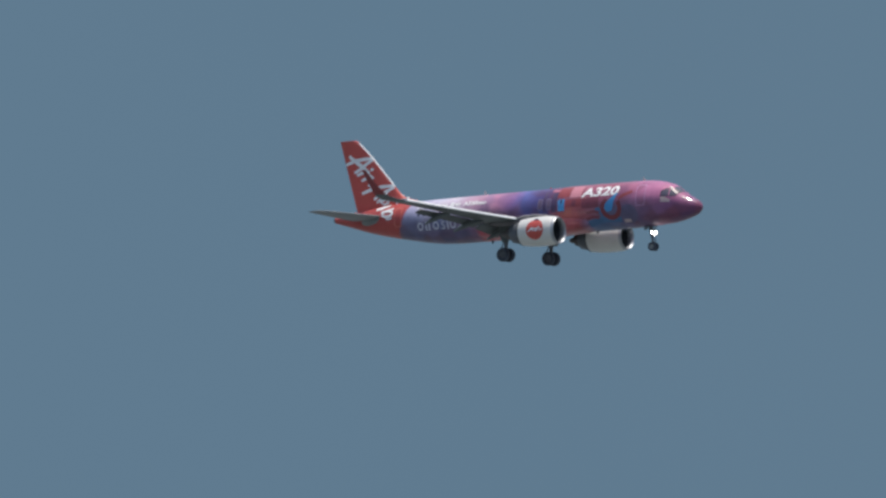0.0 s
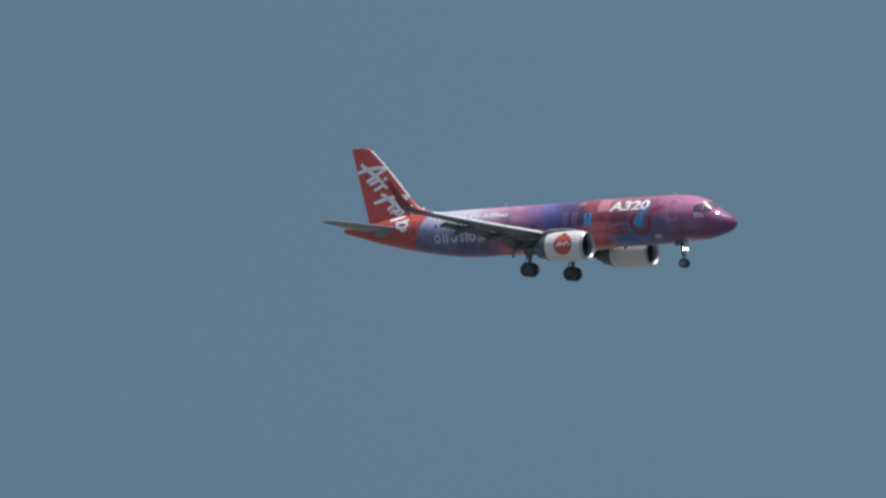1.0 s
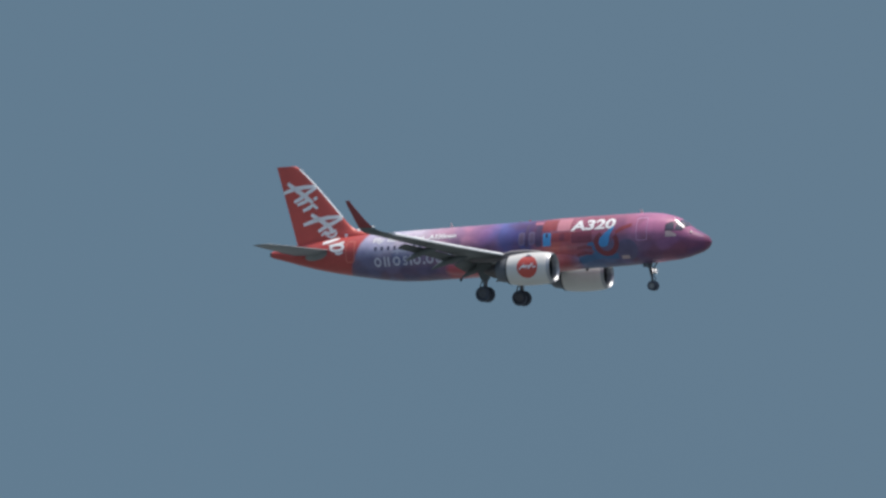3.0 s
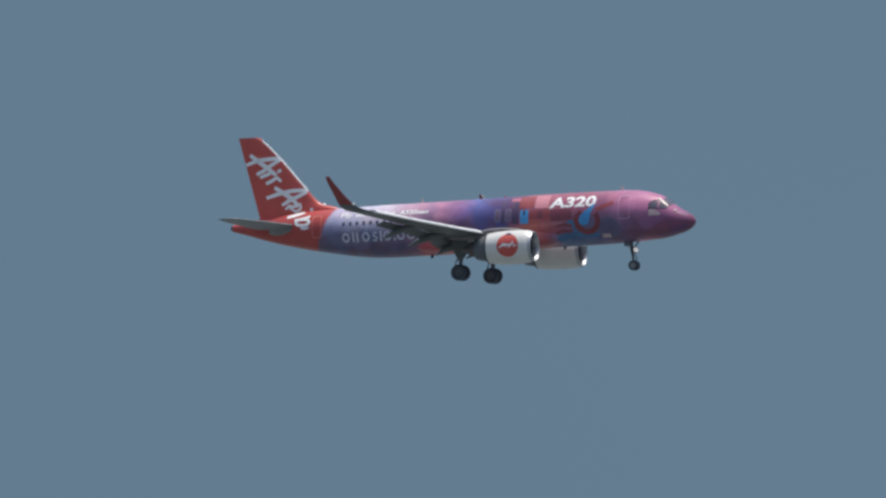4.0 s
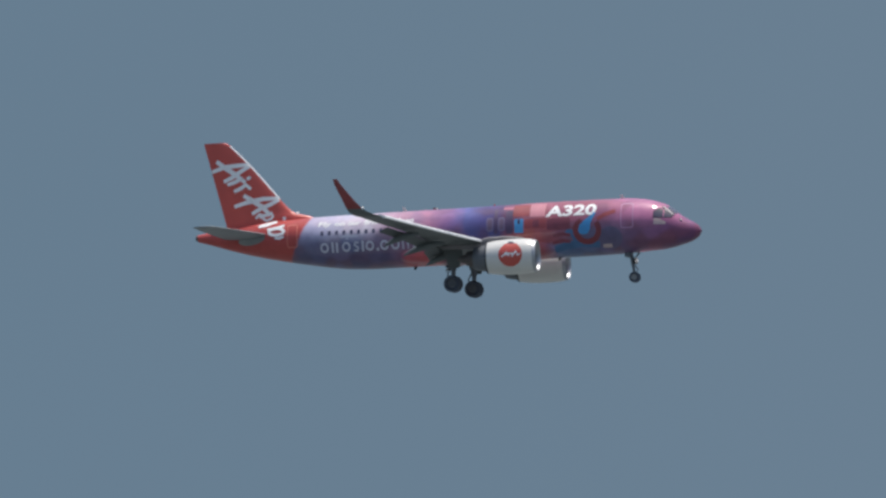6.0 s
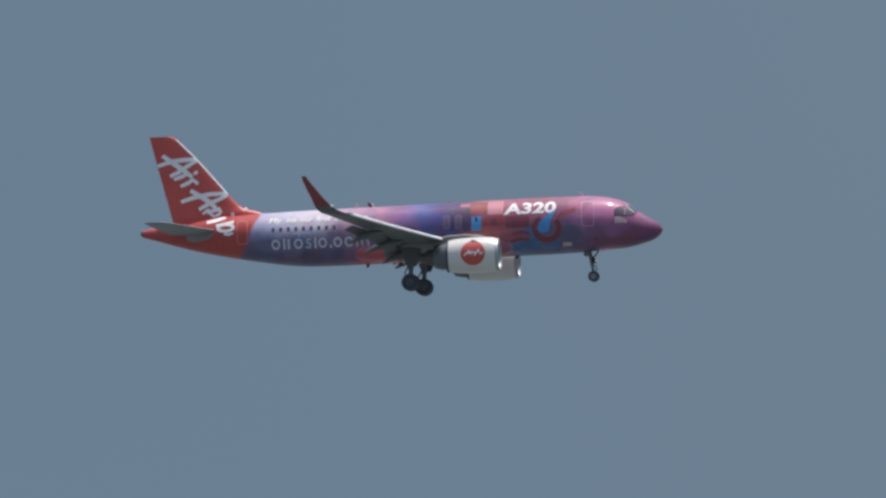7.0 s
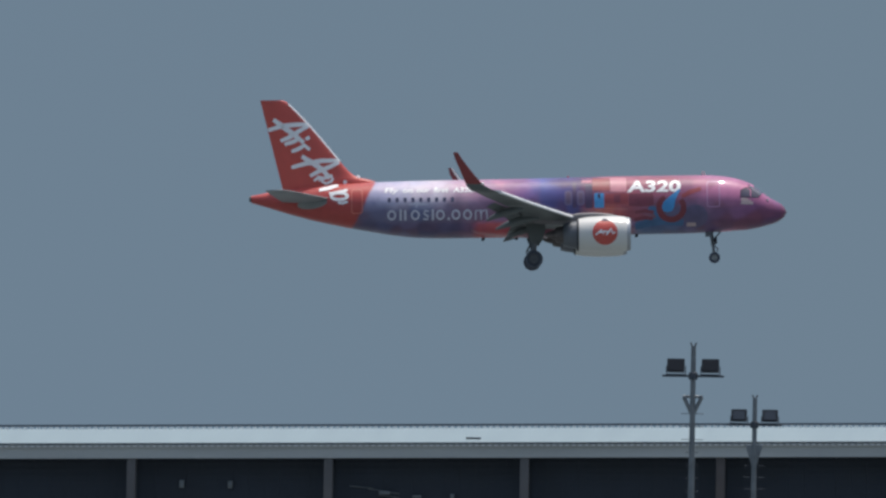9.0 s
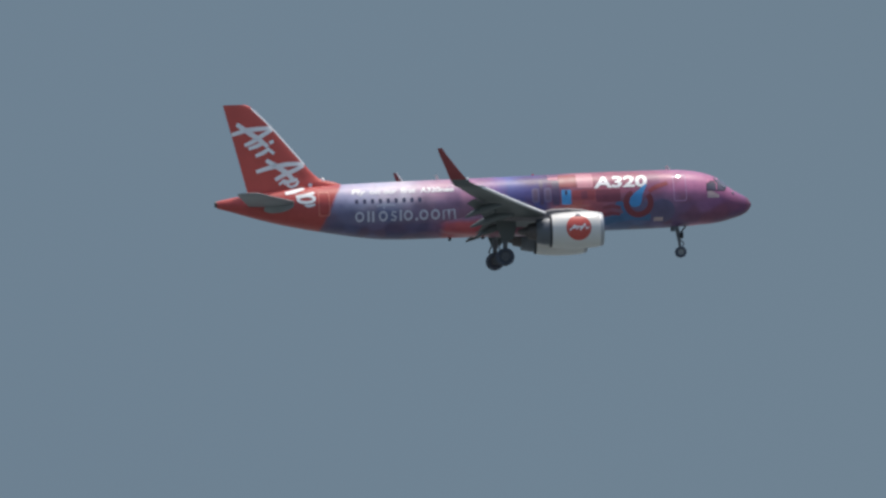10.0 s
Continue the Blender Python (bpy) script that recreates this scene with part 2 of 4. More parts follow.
WING_GREY = surface("light_grey_wing_paint", lin(97, 102, 101), 0.45, vary=0.14, scale=0.7, streak=(1, 0.4, 1))
FLAP_GREY = surface("grey_flap_paint", lin(88, 93, 93), 0.5, vary=0.18, scale=1.5, streak=(0.4, 2, 1))
PYLON = surface("grey_pylon_paint", lin(132, 126, 126), 0.45, vary=0.14)
SLAT = surface("pale_slat_paint", lin(232, 232, 232), 0.4, vary=0.05)
LIP = surface("polished_inlet_lip", lin(176, 178, 182), 0.42, metal=0.7, vary=0.06)
CORE = surface("dark_exhaust_metal", lin(104, 98, 96), 0.45, metal=0.6, vary=0.3, scale=3.0)
CORE_GREY = surface("grey_inner_cowl_paint", lin(106, 110, 116), 0.4, metal=0.2, vary=0.14)
BLADE = surface("dark_fan_blade", lin(60, 62, 66), 0.4, metal=0.6, vary=0.2)
LINER = surface("dark_inlet_liner", lin(58, 62, 66), 0.6, vary=0.15)
# black rubber, its colour lifted towards blue-grey for the haze in between
TYRE = surface("black_tyre_rubber", lin(74, 79, 90), 0.8, vary=0.25, scale=5.0, bump=0.2, grain=40)
RIM = surface("grey_wheel_rim", lin(92, 94, 98), 0.45, metal=0.4, vary=0.2, scale=6.0)
GEAR = surface("grey_gear_leg_paint", lin(104, 109, 114), 0.45, vary=0.2, scale=4.0)
CHROME = surface("chromed_piston", lin(112, 114, 118), 0.4, metal=1.0, vary=0.05)
HATCH = surface("dark_seal_line", lin(58, 40, 66), 0.6, vary=0.1)
CONCRETE = surface("weathered_grey_concrete", lin(98, 96, 95), 0.85, vary=0.2, scale=0.5, bump=0.3)
STAINED = surface("stained_brown_concrete", lin(88, 82, 79), 0.85, vary=0.22, scale=0.7, bump=0.2)
FASCIA = surface("grey_metal_fascia", lin(184, 185, 181), 0.55, metal=0.0, vary=0.12, scale=0.6, streak=(0.3, 1, 2))
ROOFING = surface("white_coated_metal_roof", lin(132, 149, 154), 0.5, vary=0.06, scale=0.5, streak=(3, 0.3, 1))
RAIL = surface("dark_painted_steel", lin(64, 70, 78), 0.55, vary=0.2, scale=4.0)
DARK_WALL = surface("dark_blue_grey_cladding", lin(50, 57, 68), 0.6, vary=0.2, scale=0.4, bump=0.15)
BROWN = surface("red_brown_painted_wall", lin(94, 72, 71), 0.7, vary=0.2, scale=0.6)
END_WALL = surface("dark_maroon_cladding", lin(52, 38, 41), 0.9, vary=0.2, scale=0.6)
END_WALL.node_tree.nodes["Principled BSDF"].inputs["Specular IOR Level"].default_value = 0.05
GALV = surface("galvanised_steel", lin(122, 126, 128), 0.5, metal=0.5, vary=0.2, scale=3.0)
HOUSING = surface("black_floodlight_housing", lin(26, 28, 34), 0.5, vary=0.2, scale=5.0)
GROUND = surface("dry_airfield_grass", lin(93, 100, 101), 0.95, vary=0.35, scale=0.03, grain=1.5, bump=0.4)


def glass(name, colour, rough=0.06):
    m = bpy.data.materials.new(name)
    m.use_nodes = True
    b = m.node_tree.nodes["Principled BSDF"]
    b.inputs["Base Color"].default_value = colour
    b.inputs["Roughness"].default_value = rough
    b.inputs["Coat Weight"].default_value = 0.6
    return m


PANE = glass("dark_cockpit_glass", lin(84, 80, 94))
CABIN_PANE = glass("dark_cabin_window", lin(88, 84, 108), 0.15)
LAMP_GLASS = glass("floodlight_glass", lin(66, 68, 72), 0.2)
POLISHED = glass("polished_bare_metal", lin(150, 150, 156), 0.07)
POLISHED.node_tree.nodes["Principled BSDF"].inputs["Metallic"].default_value = 0.9
POLISHED.node_tree.nodes["Principled BSDF"].inputs["Coat Weight"].default_value = 0.0
BEACON = glass("red_beacon_lens", lin(190, 40, 40), 0.2)
LANDING = bpy.data.materials.new("lit_landing_light")
LANDING.use_nodes = True
LANDING.node_tree.nodes["Principled BSDF"].inputs["Emission Color"].default_value = (1.0, 0.98, 0.94, 1)
LANDING.node_tree.nodes["Principled BSDF"].inputs["Emission Strength"].default_value = 45.0


# ---- building helpers ----
def part(name, bm, material, parent=None, label="", smooth=True):
    me = bpy.data.meshes.new(name)
    bmesh.ops.recalc_face_normals(bm, faces=bm.faces)
    bm.to_mesh(me)
    bm.free()
    me.materials.append(material)
    if smooth:
        for p in me.polygons:
            p.use_smooth = True
        me.set_sharp_from_angle(angle=radians(38))
    ob = new(name, me)
    if parent is not None:
        ob.parent = parent
    if label:
        tagged(ob, label)
    return ob


def loft(rings, caps=True, bm=None, closed=True):
    """Skin over rings of equally many points."""
    bm = bm or bmesh.new()
    vs = [[bm.verts.new(p) for p in ring] for ring in rings]
    k = len(rings[0])
    for a, b in zip(vs, vs[1:]):
        for i in range(k if closed else k - 1):
            j = (i + 1) % k
            bm.faces.new((a[i], a[j], b[j], b[i]))
    if caps and closed:
        bm.faces.new(vs[0])
        bm.faces.new(vs[-1])
    return bm


def box(bm, lo, hi, bevel=0.0):
    r = bmesh.ops.create_cube(bm, size=1.0, matrix=Matrix.Translation([(a + b) / 2 for a, b in zip(lo, hi)]) @ Matrix.Diagonal([b - a for a, b in zip(lo, hi)] + [1]))
    if bevel:
        es = list({e for v in r["verts"] for e in v.link_edges})
        bmesh.ops.bevel(bm, geom=es, offset=bevel, segments=2, affect="EDGES", profile=0.5)
    return bm


def rod(bm, a, b, r0, r1=None, seg=14):
    """A tapered rod from a to b."""
    a, b = Vector(a), Vector(b)
    r1 = r0 if r1 is None else r1
    z = (b - a).normalized()
    u = z.orthogonal().normalized()
    w = z.cross(u)
    rings = [[p + (u * math.cos(t) + w * math.sin(t)) * r for t in [2 * math.pi * i / seg for i in range(seg)]] for p, r in ((a, r0), (b, r1))]
    return loft(rings, True, bm)


def lathe(bm, profile, origin, axis="Y", seg=40, caps=False):
    """Turn (along, radius) pairs round an axis through origin."""
    o = Vector(origin)
    rings = []
    for s, r in profile:
        ring = []
        for i in range(seg):
            t = 2 * math.pi * i / seg
            c, d = r * math.cos(t), r * math.sin(t)
            ring.append(o + (Vector((c, s, d)) if axis == "Y" else Vector((s, c, d)) if axis == "X" else Vector((c, d, s))))
        rings.append(ring)
    return loft(rings, caps, bm)


def smooth_curve(xs, vs):
    """A smooth monotone curve through knots, as a function."""
    xs, vs = np.array(xs, float), np.array(vs, float)
    h, d = np.diff(xs), np.diff(vs) / np.diff(xs)
    m = np.zeros(len(xs))
    m[0], m[-1] = d[0], d[-1]
    for i in range(1, len(xs) - 1):
        if d[i - 1] * d[i] > 0:
            w1, w2 = 2 * h[i] + h[i - 1], h[i] + 2 * h[i - 1]
            m[i] = (w1 + w2) / (w1 / d[i - 1] + w2 / d[i])

    def f(x):
        i = int(min(max(np.searchsorted(xs, x) - 1, 0), len(xs) - 2))
        s = (x - xs[i]) / h[i]
        return float((2 * s**3 - 3 * s**2 + 1) * vs[i] + (s**3 - 2 * s**2 + s) * h[i] * m[i] + (-2 * s**3 + 3 * s**2) * vs[i + 1] + (s**3 - s**2) * h[i] * m[i + 1])

    return f


# ---- the aircraft: stations are metres behind the nose (negative), y to port, z up ----
ST = [-37.57, -36.2, -35.4, -33.4, -31.43, -29.44, -27.4, -25.8, -24.0, -18.0, -12.0, -7.5, -6.2, -5.12, -4.32, -3.53, -2.73, -2.14, -1.74, -1.47, -0.76, -0.3, -0.06, 0.13]
TOP = smooth_curve(ST, [1.08, 1.33, 1.45, 1.70, 1.86, 1.94, 1.99, 2.02, 2.04, 2.10, 2.19, 2.21, 2.20, 2.18, 2.11, 1.97, 1.72, 1.43, 1.14, 0.85, 0.40, 0.13, -0.10, -0.44])
BOT = smooth_curve(ST, [0.57, 0.16, -0.10, -0.67, -1.12, -1.50, -1.84, -2.01, -2.06, -2.04, -1.94, -1.90, -1.87, -1.83, -1.79, -1.73, -1.68, -1.59, -1.51, -1.43, -1.23, -1.00, -0.79, -0.46])
HALF = smooth_curve(ST, [0.24, 0.56, 0.74, 1.15, 1.52, 1.78, 1.92, 1.965, 1.975, 1.975, 1.975, 1.975, 1.965, 1.93, 1.88, 1.79, 1.65, 1.50, 1.38, 1.28, 0.94, 0.64, 0.38, 0.02])


def hull_side(x, z, side=-1, off=0.0):
    """y of the fuselage skin at station x and height z."""
    t, b, w = TOP(x), BOT(x), HALF(x)
    c, h = (t + b) / 2, (t - b) / 2
    k = max(-0.999, min(0.999, (z - c) / h))
    return side * (w * math.sqrt(1 - k * k) + off)


def hull_top(x, y):
    t, b, w = TOP(x), BOT(x), HALF(x)
    return (t + b) / 2 + (t - b) / 2 * math.sqrt(max(0.0, 1 - (y / w) ** 2))


def at(x, y, z):
    return Vector((x + NOSE, y, z))


plane = new("airliner")
tagged(plane, "twin-engine airliner in pink, purple and red livery, gear down", "airplane")

xs = list(np.linspace(-37.57, -26, 22)) + list(np.linspace(-25.4, -6.5, 26)) + list(np.linspace(-6.1, -0.8, 26)) + [-0.62, -0.45, -0.3, -0.18, -0.08, 0.0, 0.06, 0.1, 0.12, 0.128]
SEG = 64
rings = []
for x in xs:
    t, b, w = TOP(x), BOT(x), HALF(x)
    c, h = (t + b) / 2, (t - b) / 2
    rings.append([at(x, w * math.sin(a), c + h * math.cos(a)) for a in [2 * math.pi * i / SEG for i in range(SEG)]])
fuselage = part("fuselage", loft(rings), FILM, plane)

# belly fairing under the wing roots
rings = []
for x in np.linspace(-22.2, -10.6, 30):
    s = math.sin(math.pi * (x + 22.2) / 11.6) ** 0.55
    rings.append([at(x, (1.55 + 0.62 * s) * math.copysign(abs(math.sin(a)) ** 0.7, math.sin(a)), -1.15 + (0.55 + 0.42 * s) * math.copysign(abs(math.cos(a)) ** 0.75, math.cos(a))) for a in [2 * math.pi * i / 40 for i in range(40)]])
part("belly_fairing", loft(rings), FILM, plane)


def mapped(bm, place, cuts, step=0.16):
    """Lay a flat (u, v) drawing on a curved skin: slice it finely, then place each vertex."""
    lo = min(v.co.y for v in bm.verts)
    hi = max(v.co.y for v in bm.verts)
    z = lo + step
    while z < hi:
        bmesh.ops.bisect_plane(bm, geom=bm.verts[:] + bm.edges[:] + bm.faces[:], plane_co=(0, z, 0), plane_no=(0, 1, 0))
        z += step
    if cuts:
        lo = min(v.co.x for v in bm.verts)
        hi = max(v.co.x for v in bm.verts)
        z = lo + cuts
        while z < hi:
            bmesh.ops.bisect_plane(bm, geom=bm.verts[:] + bm.edges[:] + bm.faces[:], plane_co=(z, 0, 0), plane_no=(1, 0, 0))
            z += cuts
    for v in bm.verts:
        v.co = place(v.co.x, v.co.y)
    return bm


def on_hull(side=-1, off=0.012):
    return lambda x, z: at(x, hull_side(x, z, side, off), z)


def sheet(points):
    bm = bmesh.new()
    f = bm.faces.new([bm.verts.new((x, z, 0)) for x, z in points])
    bmesh.ops.triangulate(bm, faces=[f])
    return bm


def rounded(x0, x1, z0, z1, r, n=5):
    pts = []
    for cx, cz, a0 in ((x1 - r, z1 - r, 0), (x0 + r, z1 - r, 90), (x0 + r, z0 + r, 180), (x1 - r, z0 + r, 270)):
        pts += [(cx + r * math.cos(radians(a0 + 90 * i / n)), cz + r * math.sin(radians(a0 + 90 * i / n))) for i in range(n + 1)]
    return pts


def band(outer, inner):
    bm = bmesh.new()
    a, b = [[bm.verts.new((x, z, 0)) for x, z in p] for p in (outer, inner)]
    for i in range(len(a)):
        j = (i + 1) % len(a)
        bm.faces.new((a[i], a[j], b[j], b[i]))
    return bm


def stroke(points, width):
    """A brush stroke with rounded ends along a line of points."""
    bm = bmesh.new()
    p = [Vector((x, z, 0)) for x, z in points]
    sides = []
    for i, q in enumerate(p):
        d = (p[min(i + 1, len(p) - 1)] - p[max(i - 1, 0)]).normalized()
        nrm = Vector((-d.y, d.x, 0)) * (width / 2) * (0.8 if i in (0, len(p) - 1) else 1.0)
        sides.append((bm.verts.new(q + nrm), bm.verts.new(q - nrm)))
    for (a, b), (c, d) in zip(sides, sides[1:]):
        bm.faces.new((a, b, d, c))
    return bm


def ring_shape(cx, cz, rx, rz, w, n=28, a0=0.0, a1=360.0):
    bm = bmesh.new()
    full = a1 - a0 >= 359.9
    k = n if full else n + 1
    prs = []
    for i in range(k):
        a = radians(a0 + (a1 - a0) * i / n)
        prs.append([bm.verts.new((cx + (rx + s) * math.cos(a), cz + (rz + s) * math.sin(a), 0)) for s in (w / 2, -w / 2)])
    for i in range(n):
        a, b = prs[i], prs[(i + 1) % k]
        bm.faces.new((a[0], b[0], b[1], a[1]))
    return bm


def lettering(body, x0, x1, z0, z1, shear=0.0, bold=0.0):
    """Built-in font, stretched to the given box, as a flat drawing."""
    cu = bpy.data.curves.new("lettering", "FONT")
    cu.body, cu.shear, cu.offset, cu.resolution_u = body, shear, bold, 3
    tmp = bpy.data.objects.new("lettering", cu)
    scene.collection.objects.link(tmp)
    bpy.context.view_layer.update()
    me = bpy.data.meshes.new_from_object(tmp.evaluated_get(bpy.context.evaluated_depsgraph_get()))
    bpy.data.objects.remove(tmp)
    bpy.data.curves.remove(cu)
    bm = bmesh.new()
    bm.from_mesh(me)
    bpy.data.meshes.remove(me)
    us, vs = [v.co.x for v in bm.verts], [v.co.y for v in bm.verts]
    for v in bm.verts:
        v.co = Vector((x0 + (x1 - x0) * (v.co.x - min(us)) / (max(us) - min(us)), z0 + (z1 - z0) * (v.co.y - min(vs)) / (max(vs) - min(vs)), 0))
    return bm


# patches of the wrap
def patch(name, bm, mat, label="", off=0.012, step=0.16, cuts=0.0):
    return part(name, mapped(bm, on_hull(-1, off), cuts, step), mat, fuselage, label)


patch("pink_panel", sheet(rounded(-12.32, -11.18, 1.06, 2.06, 0.08)), PINK, "pale pink printed square")
patch("pink_panel", sheet(rounded(-14.32, -13.62, 1.72, 2.04, 0.05)), ROSE, "dull rose printed square", 0.009)
patch("red_panel", sheet(rounded(-13.58, -12.36, 1.16, 2.04, 0.08)), RUST, "brick-red printed square", 0.009)
patch("red_panel", sheet(rounded(-12.7, -11.1, 0.2, 0.92, 0.14)), RUST, "", 0.007)
patch("maroon_panel", sheet(rounded(-11.05, -9.3, 0.02, 0.9, 0.1)), MAROON, "dark maroon printed square", 0.009)
patch("maroon_panel", sheet(rounded(-12.1, -11.62, 0.3, 0.86, 0.06)), MAROON, "", 0.012)
patch("violet_panel", sheet(rounded(-14.1, -13.58, -0.1, 1.62, 0.12)), PLUM, "dark plum printed panel", 0.007)
patch("violet_panel", sheet(rounded(-14.98, -14.72, -0.05, 1.75, 0.06)), PLUM, "", 0.006)
patch("slate_disc", sheet([(-6.35 + 0.86 * math.cos(2 * math.pi * i / 28), -0.72 + 0.8 * math.sin(2 * math.pi * i / 28)) for i in range(28)]), SLATE, "slate-grey printed disc", 0.006)
patch("blue_streak", stroke([(-9.6, -0.02), (-9.1, -0.35), (-8.9, -0.75)], 0.5), STEEL_BLUE, "", 0.007)
patch("blue_streak", stroke([(-10.6, -1.42), (-9.6, -1.12), (-8.4, -1.0), (-7.2, -1.18)], 0.56), STEEL_BLUE, "steel-blue printed streak", 0.008)
patch("red_arc", ring_shape(-8.05, -0.1, 0.86, 0.84, 0.4, 30, 120, 400), DARK_RED, "dark red printed arc", 0.010)
patch("red_streak", stroke([(-10.6, -0.42), (-9.9, -0.3), (-9.3, -0.42)], 0.26), MAROON, "", 0.010)
patch("red_streak", stroke([(-10.7, -0.95), (-10.0, -0.78), (-9.35, -0.86)], 0.26), MAROON, "", 0.010)
patch("red_streak", stroke([(-7.3, 0.66), (-6.75, 0.98), (-5.95, 1.22)], 0.34), RUST, "", 0.011)
patch("cyan_drop", sheet([(-8.3, -0.42), (-8.0, -0.34), (-7.84, -0.05), (-7.76, 0.4), (-7.58, 0.82), (-7.4, 1.12), (-7.52, 1.2), (-7.8, 0.98), (-8.2, 0.68), (-8.6, 0.3), (-8.72, -0.1), (-8.58, -0.36)]), CYAN, "cyan printed drop", 0.024)
patch("cyan_panel", sheet(rounded(-13.46, -12.78, -0.08, 0.97, 0.06)), CYAN, "cyan printed panel", 0.014)
patch("panel_mark", sheet(rounded(-13.21, -13.04, 0.6, 0.93, 0.05)), HATCH, "", 0.02)
patch("word_mark", lettering("A320", -11.16, -7.36, 1.0, 1.84, 0.08, 0.035), LETTER, "large white aircraft type lettering", 0.02, 0.1)
for word, x0, x1, z0, z1 in (("Fly", -28.2, -27.2, 1.03, 1.5), ("on", -26.95, -26.2, 1.13, 1.4), ("our", -25.95, -25.0, 1.13, 1.4), ("first", -24.75, -23.7, 1.13, 1.52), ("A320neo", -23.4, -21.0, 1.13, 1.5)):
    patch("slogan_word", lettering(word, x0, x1, z0, z1, 0.12, 0.035), LETTER, "small white slogan lettering", 0.02, 0.1)
# the web address: plain rings, bars and blocks in its colour
u = -28.05
for kind in "obroibodoow":
    w = {"o": 0.74, "b": 0.30, "r": 0.46, "i": 0.56, "d": 0.26, "w": 1.05}[kind]
    if kind == "o":
        g = ring_shape(u + 0.34, -0.46, 0.25, 0.26, 0.125)
    elif kind == "b":
        g = sheet(rounded(u + 0.07, u + 0.22, -0.80, -0.1, 0.04, 3))
    elif kind == "r":
        g = sheet(rounded(u + 0.06, u + 0.22, -0.80, -0.14, 0.04, 3))
    elif kind == "i":
        g = stroke([(u + 0.46, -0.24), (u + 0.2, -0.2), (u + 0.14, -0.38), (u + 0.42, -0.54), (u + 0.36, -0.74), (u + 0.08, -0.7)], 0.115)
    elif kind == "d":
        g = sheet(rounded(u + 0.03, u + 0.2, -0.80, -0.62, 0.05, 3))
    else:
        g = stroke([(u + 0.1, -0.8), (u + 0.1, -0.24), (u + 0.44, -0.2), (u + 0.5, -0.8), (u + 0.52, -0.24), (u + 0.86, -0.2), (u + 0.92, -0.8)], 0.115)
    for v in g.verts:
        v.co.y = -0.46 + (v.co.y + 0.46) * 1.12 + 0.02
    patch("letter_shape", g, PALE, "", 0.016, 0.12)
    u += w * 1.1
patch("emblem", stroke([(-26.5, 0.28), (-25.9, 0.36), (-25.2, 0.3)], 0.12), PALE, "", 0.016)
patch("emblem", stroke([(-26.0, 0.1), (-25.85, 0.5)], 0.12), PALE, "", 0.018)
patch("sticker", sheet(rounded(-6.98, -6.32, -1.42, -1.16, 0.04)), CREAM, "small pale unreadable marking", 0.014)

# doors and exits: seal lines round them
for side in (-1, 1):
    lay = on_hull(side, 0.014)
    for name, x0, x1, z0, z1, mat in (("front_door", -5.55, -4.62, -0.1, 1.75, VIOLET), ("aft_door", -30.55, -29.75, -0.3, 1.42, CORAL),
                                      ("overwing_exit", -15.55, -15.02, 0.12, 1.16, MAUVE), ("overwing_exit", -14.68, -14.15, 0.12, 1.16, MAUVE)):
        edge = 0.06 if "exit" not in name else 0.11
        if name == "overwing_exit":
            part("exit_panel", mapped(sheet(rounded(x0 + 0.1, x1 - 0.1, z0 + 0.1, z1 - 0.1, 0.14)), on_hull(side, 0.011), 0, 0.14), EXIT_FILM, fuselage)
        part(name, mapped(band(rounded(x0, x1, z0, z1, 0.18), rounded(x0 + edge, x1 - edge, z0 + edge, z1 - edge, 0.14)), lay, 0, 0.14), mat, fuselage)
    for i in range(39):
        x = -27.88 + i * 0.555
        if -16.0 < x < -13.8:
            continue
        part("cabin_window", mapped(sheet(rounded(x - 0.115, x + 0.115, 0.46, 0.80, 0.1, 4)), on_hull(side, 0.010 if x < -23.4 else 0.003), 0, 0.12), CABIN_PANE if x < -23.4 else FILM, fuselage)

